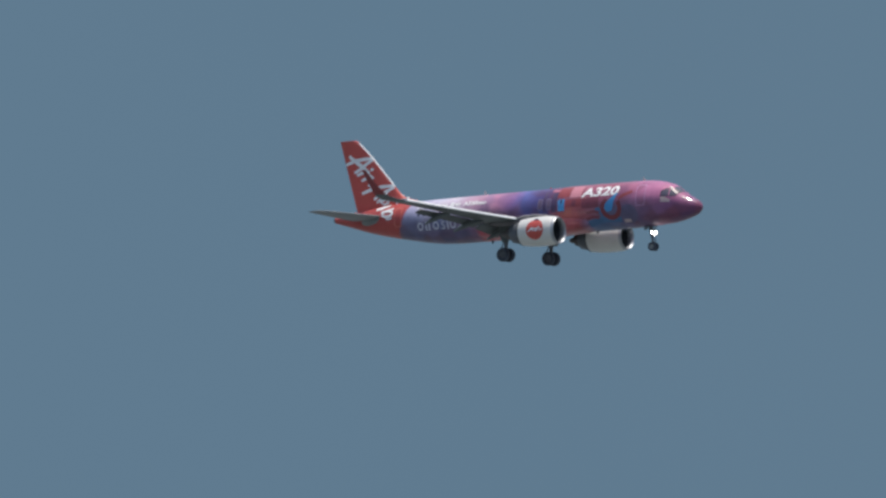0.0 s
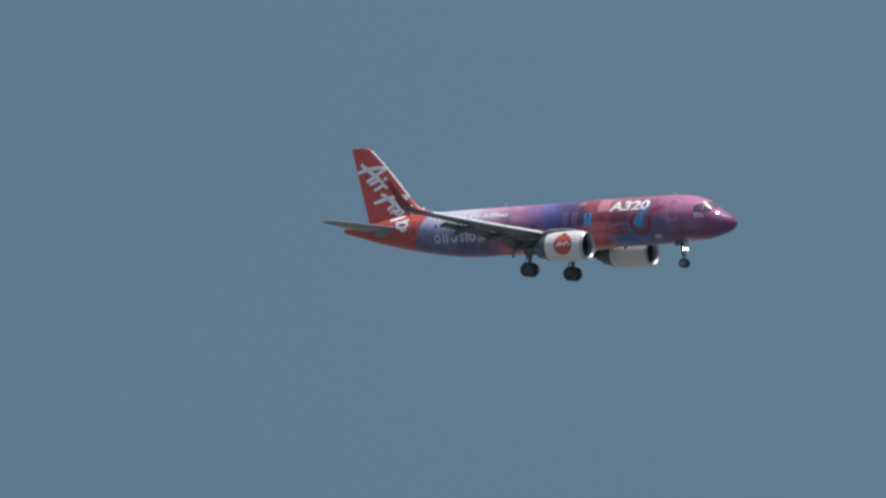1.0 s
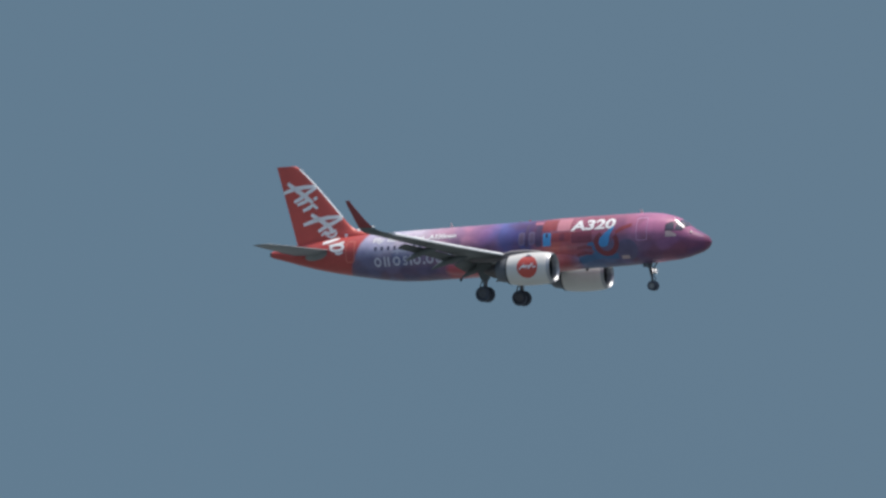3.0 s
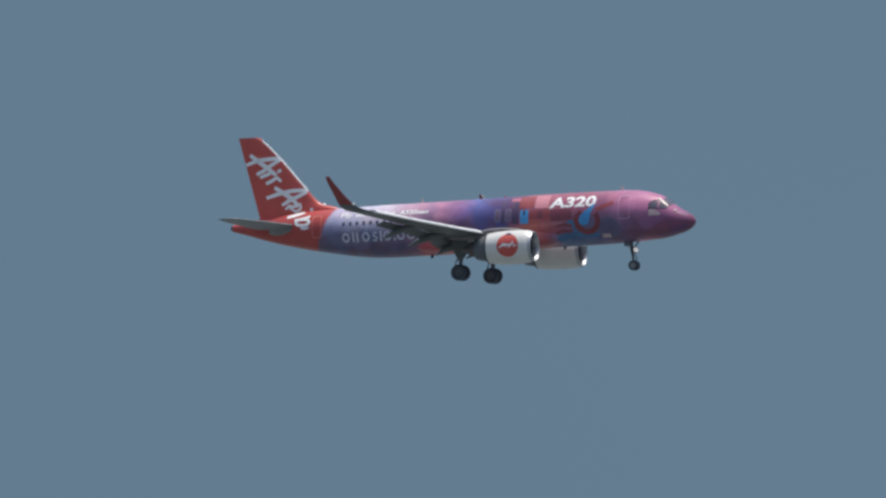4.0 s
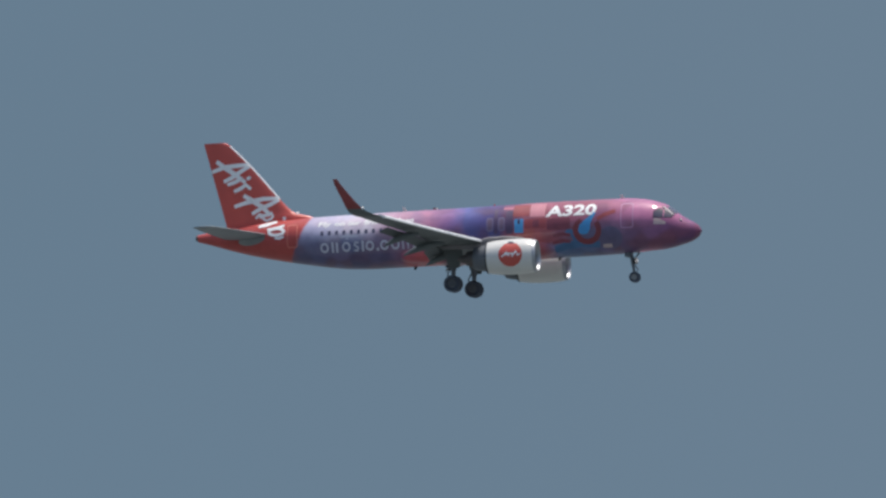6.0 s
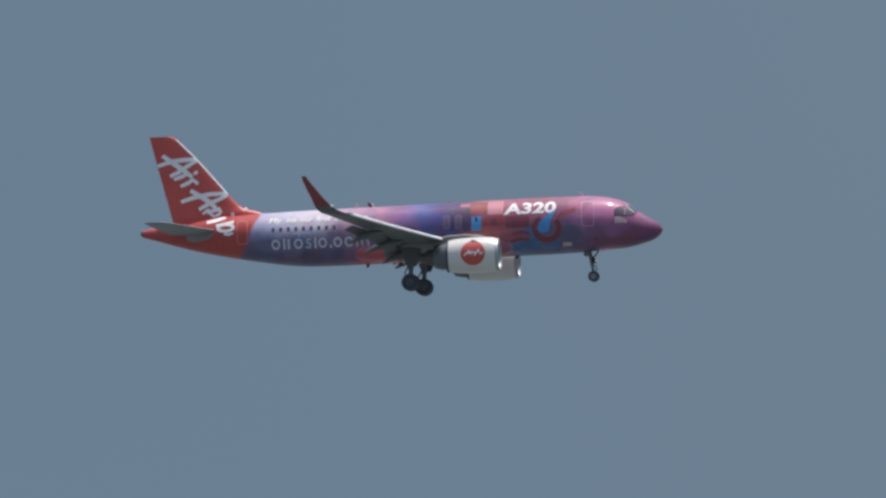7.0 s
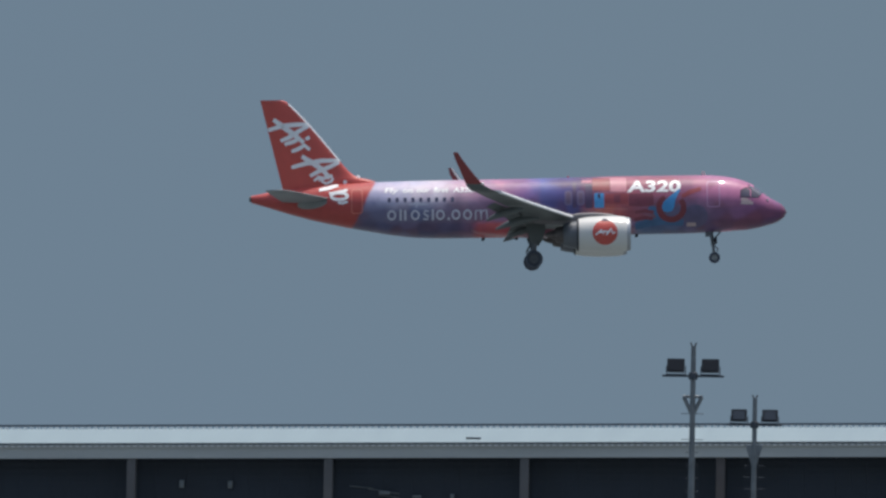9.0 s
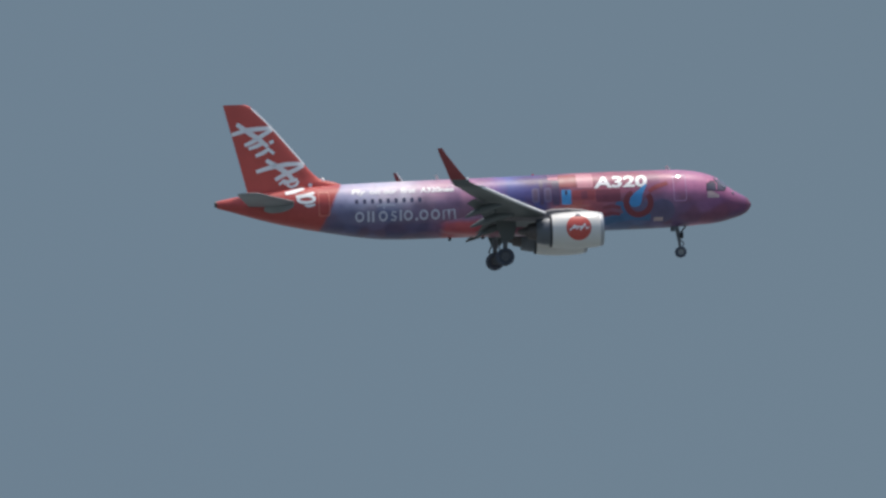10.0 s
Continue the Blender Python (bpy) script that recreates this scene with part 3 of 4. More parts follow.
# cockpit
for side in (-1, 1):
    lay = on_hull(side, 0.014)
    part("cockpit_window", mapped(sheet([(-3.12, 0.66), (-2.5, 0.62), (-2.46, 1.12), (-2.78, 1.2), (-3.08, 1.0)]), lay, 0.2, 0.1), PANE, fuselage)
    part("cockpit_window", mapped(sheet([(-2.42, 0.62), (-1.92, 0.6), (-1.98, 0.98), (-2.4, 1.18)]), lay, 0.12, 0.08), PANE, fuselage)
    part("windshield", mapped(sheet([(-1.46, 0.05), (-2.1, 0.05), (-2.26, 0.66), (-2.0, 0.98), (-1.66, 0.86)]), lambda x, y, s=side: at(x, s * y, hull_top(x, y) + 0.014), 0.1, 0.1), PANE, fuselage)
    part("window_frame", mapped(band([(-3.2, 0.56), (-1.84, 0.52), (-1.9, 1.04), (-2.4, 1.28), (-2.82, 1.3), (-3.18, 1.08)], [(-3.12, 0.66), (-1.92, 0.6), (-1.98, 0.98), (-2.4, 1.18), (-2.78, 1.2), (-3.08, 1.0)]), lay, 0.2, 0.1), HATCH, fuselage)
    # flat polished post between windshield and side window, its tilt set to give the sun glint
    nx, ny, nz = 0.431, 0.582, 0.690
    edge = [(-2.62, 0.84), (-2.42, 0.82), (-2.04, 0.9), (-1.72, 1.02), (-1.78, 1.14), (-2.14, 1.08), (-2.48, 0.98)]
    rings = [[at(x, side * y, hull_top(-2.15, 0.98) + lift - (nx * (x + 2.15) + ny * (y - 0.98)) / nz) for x, y in edge] for lift in (-0.04, 0.03)]
    part("windshield_post", loft(rings), POLISHED, fuselage, "polished metal post beside the windshield", smooth=False)
    # added mirror plate, tilted so that it returns a sun glint
    hub = bmesh.new()
    box(hub, (-0.11, -0.08, -0.08), (0.11, 0.08, 0.05), 0.025)
    tilt = Vector((0.46, side * 0.57, 0.68)).to_track_quat("Z", "X").to_matrix().to_4x4()
    bmesh.ops.transform(hub, matrix=Matrix.Translation(at(-1.27, side * 0.88, hull_top(-1.27, 0.88) + 0.01)) @ tilt, verts=hub.verts)
    part("glint_plate", hub, POLISHED, fuselage, "small polished plate added for a sun glint", smooth=False)
patch("sticker", sheet([(-3.15, 0.08), (-2.3, 0.06), (-2.28, 0.24), (-2.7, 0.3), (-2.75, 0.52), (-3.12, 0.54)]), CREAM, "pale marking below the cockpit side window", 0.016, 0.1, 0.2)


def aerofoil(le, chord, thick, nrm, n=9, twist=0.0, camber=0.02):
    """Closed section: along the chord (aft), thick along nrm."""
    cs = [(1 - math.cos(math.pi * i / n)) / 2 for i in range(n + 1)]
    yt = [thick * 5 * (0.2969 * math.sqrt(c) - 0.126 * c - 0.3516 * c**2 + 0.2843 * c**3 - 0.1036 * c**4) + 0.001 for c in cs]
    cm = [camber * 4 * c * (1 - c) for c in cs]
    nrm, le = Vector(nrm), Vector(le)
    sw, cw = math.sin(radians(twist)), math.cos(radians(twist))
    pts = [(c, y + m) for c, y, m in zip(cs, yt, cm)] + [(c, m - y) for c, y, m in list(zip(cs, yt, cm))[-1:0:-1]]
    return [le + Vector((-(c * cw - h * sw) * chord, 0, 0)) + nrm * ((h * cw + c * sw) * chord) for c, h in pts]


WING_Z = smooth_curve([1.4, 5.75, 11.0, 16.4], [-1.32, -0.86, -0.12, 0.74])
WING_LE = lambda y: -20.5 + (16.4 - y) * 0.522 if y > 3.0 else -20.5 + 13.4 * 0.522 + (3.0 - y) * 0.85
WING_TE = smooth_curve([1.4, 6.4, 16.4], [-18.7, -18.75, -22.05])
for side in (-1, 1):
    wing = new("wing")
    wing.parent = plane
    rings = []
    for y in (1.4, 2.4, 3.4, 4.6, 5.75, 6.4, 8.0, 10.0, 12.0, 14.0, 15.4, 16.4):
        rings.append(aerofoil(at(WING_LE(y), side * y, WING_Z(y)), WING_LE(y) - WING_TE(y), 0.15 - 0.003 * y, (0, 0, 1), twist=-2.0 + 0.2 * y))
    part("wing_box", loft(rings), WING_GREY, wing)
    tip = [(16.4, 0.74, -20.5, 1.55, 8), (16.85, 0.86, -20.85, 1.5, 22), (17.2, 1.08, -21.28, 1.3, 42), (17.34, 1.28, -21.5, 1.17, 52), (17.42, 1.42, -21.66, 1.08, 60), (17.55, 1.85, -22.04, 0.86, 72), (17.68, 2.45, -22.5, 0.66, 78), (17.8, 3.0, -22.92, 0.48, 79), (17.88, 3.44, -23.2, 0.32, 80)]
    rings = [aerofoil(at(le, side * y, z), ch, 0.1, (0, -side * math.sin(radians(cant)), math.cos(radians(cant))), camber=0.0) for y, z, le, ch, cant in tip]
    part("tip_blend", loft(rings[:4]), WING_GREY, wing, "grey curved wing tip")
    sharklet = part("sharklet", loft(rings[3:]), SHARK, wing, "red upturned wing tip")
    stripe = []
    for y, z, le, ch, cant in tip[2:]:
        inward = Vector((0, -side * math.sin(radians(cant)), math.cos(radians(cant))))
        stripe.append([at(le - f * ch, side * y, z) + inward * (lift * ch + 0.012) for f, lift in ((0.03, 0.022), (0.16, 0.046), (0.3, 0.05))])
    part("edge_stripe", loft(stripe, False, closed=False), SLAT, sharklet, "pale stripe along the inner edge")
    bm = bmesh.new()
    lathe(bm, [(-0.1, 0.01), (-0.06, 0.08), (0.03, 0.09), (0.1, 0.05), (0.13, 0.005)], at(-21.5, side * 17.34, 1.28), "X", 14)
    part("tip_light", bm, LETTER, wing, "small white wing tip light")
    # slats, drooped along the leading edge
    for y0, y1 in ((2.5, 5.2), (6.4, 9.6), (9.66, 12.9), (12.96, 16.1)):
        rings = []
        for k in range(5):
            y = y0 + (y1 - y0) * k / 4
            rings.append(aerofoil(at(WING_LE(y) + 0.24, side * y, WING_Z(y) - 0.05), 0.78, 0.27, (0, 0, 1), twist=12, camber=0.06))
        part("slat", loft(rings), SLAT, wing, "pale extended leading edge slat")
    # flaps, lowered behind the trailing edge
    for y0, y1, ch in ((2.1, 6.2, 1.35), (6.5, 13.2, 1.0)):
        rings = []
        for k in range(7):
            y = y0 + (y1 - y0) * k / 6
            c = ch * (1 - 0.25 * k / 6)
            rings.append(aerofoil(at(WING_TE(y) + 0.25, side * y, WING_Z(y) - 0.16), c, 0.13, (0, 0, 1), twist=-24, camber=0.03))
        part("flap", loft(rings), FLAP_GREY, wing, "lowered grey trailing edge flap")
    for y, ln in ((3.6, 2.6), (8.0, 3.1), (11.6, 2.6)):
        rings = []
        for k in range(11):
            s = k / 10
            r = 0.22 * math.sin(math.pi * min(max(s, 0.03), 0.97)) ** 0.6
            c = at(WING_TE(y) + 1.5 - ln * s, side * y, WING_Z(y) - 0.36 - 0.75 * s * s)
            rings.append([c + Vector((0, r * 0.75 * math.cos(a), r * 1.25 * math.sin(a))) for a in [2 * math.pi * i / 14 for i in range(14)]])
        part("flap_fairing", loft(rings), WING_GREY, wing)

# tail
FIN_LE = smooth_curve([1.3, 2.05, 2.35, 2.9, 3.77, 7.36, 7.72, 7.80], [-27.9, -28.95, -30.14, -30.84, -31.54, -34.7, -35.12, -35.35])
FIN_TE = lambda z: -35.4 - (z - 1.66) * 0.2415


def fin_side(x, z, off=0.012):
    le, te = FIN_LE(z), FIN_TE(z)
    c = min(max((le - x) / (le - te), 0.0), 1.0)
    yt = 0.1 * 5 * (0.2969 * math.sqrt(c) - 0.126 * c - 0.3516 * c**2 + 0.2843 * c**3 - 0.1036 * c**4) + 0.001
    return at(x, -(yt * (le - te) + off), z)


rings = [aerofoil(at(FIN_LE(z), 0, z), FIN_LE(z) - FIN_TE(z), 0.1, (0, 1, 0), n=12, camber=0.0) for z in np.concatenate([np.linspace(1.3, 3.8, 16), np.linspace(4.2, 7.36, 9), [7.56, 7.72, 7.80]])]
fin = part("fin", loft(rings), RED, plane, "tall red tail fin with a pale brushed emblem")
rings = []
for z in np.linspace(3.45, 7.54, 14):
    port = [fin_side(FIN_LE(z) - d, z, 0.012) for d in (0.1, 0.06, 0.03)]
    rings.append(port + [at(FIN_LE(z) + 0.02, 0.0, z)] + [Vector((p.x, -p.y, p.z)) for p in port[::-1]])
part("fin_leading_edge", loft(rings), SLAT, fin, "pale bare leading edge")


def fin_stroke(points, width):
    return part("emblem_stroke", mapped(stroke(points, width), lambda x, z: fin_side(x, z), 0.25, 0.3), LETTER, fin)


for pts, w in (
    ([(-35.97, 6.44), (-35.34, 5.95), (-34.55, 5.39), (-33.84, 4.78)], 0.36), ([(-36.35, 5.69), (-35.34, 5.99), (-34.34, 6.06), (-33.5, 6.09)], 0.32),
    ([(-33.5, 5.97), (-34.15, 5.62), (-34.91, 5.15), (-35.47, 4.92)], 0.31), ([(-35.2, 4.68), (-34.6, 4.86), (-34.05, 5.12)], 0.3), ([(-34.72, 4.16), (-34.2, 4.36), (-33.8, 4.6), (-33.42, 4.28)], 0.3),
    ([(-33.71, 5.02), (-33.43, 5.18)], 0.31), ([(-34.00, 3.83), (-33.37, 3.43), (-32.58, 2.90), (-32.03, 2.26)], 0.36),
    ([(-34.73, 3.04), (-33.77, 3.31), (-32.57, 3.50), (-31.36, 3.52)], 0.32), ([(-31.36, 3.40), (-31.98, 3.09), (-32.78, 2.78), (-33.42, 2.43)], 0.31),
    ([(-31.85, 2.44), (-32.85, 2.16)], 0.31),
):
    fin_stroke(pts, w)
fin_stroke([(-33.15, 2.08), (-32.82, 2.38), (-32.52, 2.3), (-32.56, 2.02), (-32.3, 1.88), (-31.95, 2.02), (-31.8, 2.3)], 0.21)
fin_stroke([(-31.1, 1.96), (-30.97, 1.98), (-30.84, 1.96)], 0.28)
patch("emblem_stroke", stroke([(-32.8, 1.42), (-32.2, 1.54), (-31.45, 1.76)], 0.28), LETTER, "", 0.03, 0.12, 0.3)
patch("emblem_stroke", ring_shape(-31.38, 0.96, 0.56, 0.25, 0.24, 22), LETTER, "", 0.03, 0.12, 0.3)
patch("emblem_stroke", stroke([(-32.1, 1.16), (-31.4, 1.24), (-30.8, 1.4)], 0.22), LETTER, "", 0.034, 0.12, 0.3)
patch("emblem_stroke", stroke([(-31.5, 0.5), (-31.15, 0.46), (-30.8, 0.56)], 0.2), LETTER, "", 0.03, 0.12, 0.3)

for side in (-1, 1):
    rings = []
    for y, le, te, z in ((0.3, -31.6, -35.3, 0.72), (1.2, -32.1, -35.5, 0.80), (3.0, -33.2, -35.9, 0.98), (5.0, -34.45, -36.35, 1.18), (5.9, -35.0, -36.5, 1.27), (6.15, -35.4, -36.55, 1.295), (6.22, -35.9, -36.58, 1.30)):
        rings.append(aerofoil(at(le, side * y, z), le - te, 0.1, (0, -side * 0.1, 1), camber=-0.01, twist=-2.5))
    part("tailplane", loft(rings), TAIL_GREY, plane, "grey horizontal tailplane")

for side in (-1, 1):
    part("root_plate", mapped(sheet([(-33.3 + 1.05 * math.cos(2 * math.pi * i / 28), 0.48 + 0.4 * math.sin(2 * math.pi * i / 28) + 0.12 * math.cos(2 * math.pi * i / 28)) for i in range(28)]), on_hull(side, 0.02), 0.2, 0.12), BARE, fuselage, "bare grey plate round the tailplane root")

tail_exhaust = bmesh.new()
lathe(tail_exhaust, [(-0.16, 0.17), (-0.14, 0.2), (0.06, 0.22), (0.06, 0.0)], at(-37.57, 0, 0.85), "X", 20)
part("tail_exhaust", tail_exhaust, CORE, plane)

# aerials, beacon and small blades
for x, z, up, ln in ((-21.8, 2.06, 0.34, 0.3), (-5.5, 2.16, 0.34, 0.34)):
    part("blade_aerial", loft([aerofoil(at(x, 0, z - 0.03), ln, 0.12, (0, 1, 0), 5, camber=0), aerofoil(at(x - up * 0.5, 0, z + up), ln * 0.55, 0.12, (0, 1, 0), 5, camber=0)]), WHITE, plane)
for x, z, up in ((-21.1, -1.95, 0.32), (-18.75, -2.05, 0.18), (-10.3, -1.9, 0.22)):
    part("drain_mast", loft([aerofoil(at(x, -0.2, z + 0.05), 0.26, 0.16, (0, 1, 0), 5, camber=0), aerofoil(at(x - 0.12, -0.2, z - up), 0.2, 0.16, (0, 1, 0), 5, camber=0)]), HOUSING, plane)
# white dome added where the fin's root shows a bright glint
bm = bmesh.new()
lathe(bm, [(-0.04, 0.14), (0.06, 0.13), (0.13, 0.08), (0.16, 0.005)], at(-30.05, 0, 2.3), "Z", 16)
part("fin_root_glint", bm, LETTER, plane, "small white cap in place of the glint at the fin's root")
bm = bmesh.new()
lathe(bm, [(-0.02, 0.09), (0.05, 0.08), (0.09, 0.05), (0.1, 0.005)], at(-15.25, 0, 2.14), "Z", 16)
part("beacon", bm, BEACON, plane, "small red beacon on the roof")

# engines
ENG_Z = -2.03
for side in (-1, 1):
    eng = new("engine")
    eng.parent = plane
    c = at(0, side * 5.75, ENG_Z)
    bm = bmesh.new()
    cowl = [(-11.28, 1.17), (-11.45, 1.23), (-11.8, 1.27), (-12.4, 1.30), (-13.2, 1.30), (-14.0, 1.25), (-14.6, 1.16), (-14.78, 1.12), (-14.76, 1.06), (-14.2, 1.08), (-13.4, 1.06)]
    lathe(bm, cowl, c, "X", 56)
    nacelle = part("nacelle", bm, WHITE, eng, "white engine cowl with a red disc")
    bm = bmesh.new()
    lathe(bm, [(-11.6, 1.0), (-11.3, 1.01), (-11.1, 1.06), (-11.04, 1.11), (-11.1, 1.155), (-11.285, 1.185)], c, "X", 56)
    part("inlet_lip", bm, LIP, eng, "polished metal inlet lip")
    bm = bmesh.new()
    lathe(bm, [(-11.58, 1.005), (-12.0, 1.03), (-12.6, 1.04)], c, "X", 48)
    part("inlet_liner", bm, LINER, eng)
    bm = bmesh.new()
    lathe(bm, [(-11.75, 0.005), (-11.9, 0.14), (-12.2, 0.3), (-12.45, 0.36)], c, "X", 24)
    part("spinner", bm, BLADE, eng)
    for i in range(18):
        a = 2 * math.pi * i / 18
        bm = bmesh.new()
        vs = []
        for r, tw, w in ((0.34, 0.25, 0.14), (0.7, 0.6, 0.17), (1.02, 1.0, 0.2)):
            for s in (-1, 1):
                aa = a + s * w * math.sin(tw) / r * 0.8
                vs.append(bm.verts.new(c + Vector((-12.4 + s * w * math.cos(tw) * 0.6, r * math.cos(aa), r * math.sin(aa)))))
        for k in (0, 2):
            bm.faces.new((vs[k], vs[k + 1], vs[k + 3], vs[k + 2]))
        part("fan_blade", bm, BLADE, eng)
    bm = bmesh.new()
    lathe(bm, [(-14.66, 1.14), (-14.68, 1.165), (-14.79, 1.14), (-14.8, 1.0), (-14.2, 1.0)], c, "X", 48)
    part("cowl_seal", bm, LINER, eng, "dark seal at the cowl's trailing edge")
    bm = bmesh.new()
    lathe(bm, [(-13.4, 0.9), (-14.7, 1.0), (-15.2, 0.95), (-15.7, 0.84), (-15.74, 0.8), (-15.72, 0.62)], c, "X", 40)
    part("core_cowl", bm, CORE_GREY, eng, "grey inner engine cowl")
    bm = bmesh.new()
    lathe(bm, [(-15.6, 0.64), (-16.1, 0.56), (-16.3, 0.5), (-16.31, 0.45), (-15.8, 0.44)], c, "X", 40)
    part("nozzle", bm, CORE, eng, "dark metal exhaust nozzle")
    bm = bmesh.new()
    lathe(bm, [(-15.7, 0.4), (-16.3, 0.36), (-16.9, 0.18), (-17.05, 0.01)], c, "X", 28)
    part("exhaust_cone", bm, CORE, eng)
    bm = bmesh.new()
    rings = []
    for x, zt, zb, w in ((-11.9, -0.74, -0.9, 0.06), (-12.4, -0.60, -1.0, 0.2), (-13.4, -0.50, -1.1, 0.26), (-14.6, -0.52, -1.2, 0.26), (-15.6, -0.72, -1.3, 0.24), (-17.0, -0.85, -1.3, 0.2), (-18.2, -1.0, -1.15, 0.08)):
        rings.append([at(x, side * 5.75 + w * sy, z) for sy, z in ((1, zb), (1, zt - 0.08), (0.5, zt), (-0.5, zt), (-1, zt - 0.08), (-1, zb))])
    part("pylon", loft(rings), PYLON, eng, "grey engine pylon")
    # the red disc on the outer face
    COWL_R = smooth_curve([p[0] for p in cowl[7::-1]], [p[1] for p in cowl[7::-1]])

    def on_cowl(x, z, side=side, off=0.008):
        r = COWL_R(x) + off
        return at(x, side * (5.75 + math.sqrt(max(0.01, r * r - (z - ENG_Z) ** 2))), z)

    disc = part("disc_mark", mapped(sheet([(-12.84 + 0.88 * math.cos(2 * math.pi * i / 40), -1.92 + 0.88 * math.sin(2 * math.pi * i / 40)) for i in range(40)]), on_cowl, 0.2, 0.12), RED, nacelle, "red disc on the cowl")
    for pts in ([(-13.5, -2.1), (-13.1, -1.75), (-12.95, -2.05)], [(-13.35, -1.95), (-12.9, -1.86), (-12.5, -1.9)], [(-12.75, -2.1), (-12.4, -1.68), (-12.3, -2.02), (-12.1, -1.9)]):
        part("disc_stroke", mapped(stroke(pts, 0.13), lambda x, z, f=on_cowl, s=side: f(x, z, s, 0.014), 0.2, 0.12), LETTER, nacelle)
    part("cowl_vent", mapped(sheet([(-13.1, -1.12), (-12.5, -1.12), (-12.72, -0.98), (-12.95, -0.94)]), lambda x, z, f=on_cowl, s=side: f(x, z, s, 0.018), 0.2, 0.08), HATCH, nacelle)
    bm = bmesh.new()
    rings = []
    for x, r in ((-11.9, 0.02), (-12.4, 0.16), (-13.3, 0.2), (-14.0, 0.05)):
        y0 = side * (5.75 - 0.55)
        rings.append([at(x, y0 + 0.03 * math.cos(a), -0.88 + r * math.sin(a)) for a in [2 * math.pi * i / 10 for i in range(10)]])
    part("strake", loft(rings), WHITE, eng)


# landing gear
def wheel(parent, x, y, z, r, w, rim=None):
    bm = bmesh.new()
    h = w / 2
    lathe(bm, [(-h * 0.7, r * 0.55), (-h, r * 0.72), (-h * 0.92, r * 0.9), (-h * 0.6, r * 0.98), (0, r), (h * 0.6, r * 0.98), (h * 0.92, r * 0.9), (h, r * 0.72), (h * 0.7, r * 0.55)], at(x, y, z), "Y", 32)
    wh = part("wheel", bm, TYRE, parent, "black rubber tyre")
    bm = bmesh.new()
    lathe(bm, [(-h * 0.72, r * 0.56), (-h * 0.5, r * 0.5), (-h * 0.42, r * 0.2), (-h * 0.6, 0.01)], at(x, y, z), "Y", 24)
    lathe(bm, [(h * 0.72, r * 0.56), (h * 0.5, r * 0.5), (h * 0.42, r * 0.2), (h * 0.6, 0.01)], at(x, y, z), "Y", 24)
    part("rim", bm, rim or RIM, wh, "grey metal rim")


for side in (-1, 1):
    gear = new("main_gear")
    gear.parent = plane
    y = side * 3.8
    for s in (-1, 1):
        wheel(gear, -17.78, y + s * 0.46, -3.68, 0.62, 0.43)
    bm = bmesh.new()
    rod(bm, at(-17.7, y, -0.9), at(-17.74, y, -2.7), 0.25, 0.22, 18)
    part("leg", bm, GEAR, gear)
    bm = bmesh.new()
    rod(bm, at(-17.74, y, -2.7), at(-17.78, y, -3.68), 0.17, 0.16, 16)
    rod(bm, at(-17.78, y - 0.5, -3.68), at(-17.78, y + 0.5, -3.68), 0.1, 0.1, 14)
    part("piston", bm, CHROME, gear)
    bm = bmesh.new()
    rod(bm, at(-17.7, y, -2.2), at(-17.6, y - side * 1.9, -1.3), 0.08, 0.08, 12)
    part("side_brace", bm, GEAR, gear)
    bm = bmesh.new()
    rod(bm, at(-17.95, y, -2.5), at(-18.2, y, -3.0), 0.05, 0.05, 10)
    rod(bm, at(-18.2, y, -3.0), at(-17.9, y, -3.5), 0.05, 0.05, 10)
    part("torque_link", bm, GEAR, gear)
    bm = bmesh.new()
    yo = y + side * 0.34
    rings = []
    for z, x0, x1 in ((-0.95, -18.35, -17.0), (-1.6, -18.3, -16.95), (-2.2, -18.1, -17.1), (-2.55, -17.95, -17.3)):
        rings.append([at(x0, yo, z), at(x1, yo, z), at(x1, yo + 0.05, z), at(x0, yo + 0.05, z)])
    part("gear_door", loft(rings), WING_GREY, gear)

gear = new("nose_gear")
gear.parent = plane
for s in (-1, 1):
    wheel(gear, -5.0, s * 0.25, -3.61, 0.39, 0.22, BARE)
bm = bmesh.new()
rod(bm, at(-5.25, 0, -1.6), at(-5.08, 0, -2.8), 0.15, 0.13, 16)
part("leg", bm, GEAR, gear)
bm = bmesh.new()
rod(bm, at(-5.08, 0, -2.8), at(-5.0, 0, -3.6), 0.1, 0.1, 14)
rod(bm, at(-5.0, -0.3, -3.61), at(-5.0, 0.3, -3.61), 0.06, 0.06, 12)
part("piston", bm, CHROME, gear)
bm = bmesh.new()
rod(bm, at(-5.15, 0, -2.5), at(-4.5, 0, -1.7), 0.06, 0.06, 12)
part("drag_brace", bm, GEAR, gear)
bm = bmesh.new()
rod(bm, at(-4.96, 0, -2.75), at(-4.74, 0, -3.02), 0.04, 0.04, 10)
rod(bm, at(-4.74, 0, -3.02), at(-4.95, 0, -3.4), 0.04, 0.04, 10)
part("torque_link", bm, GEAR, gear)
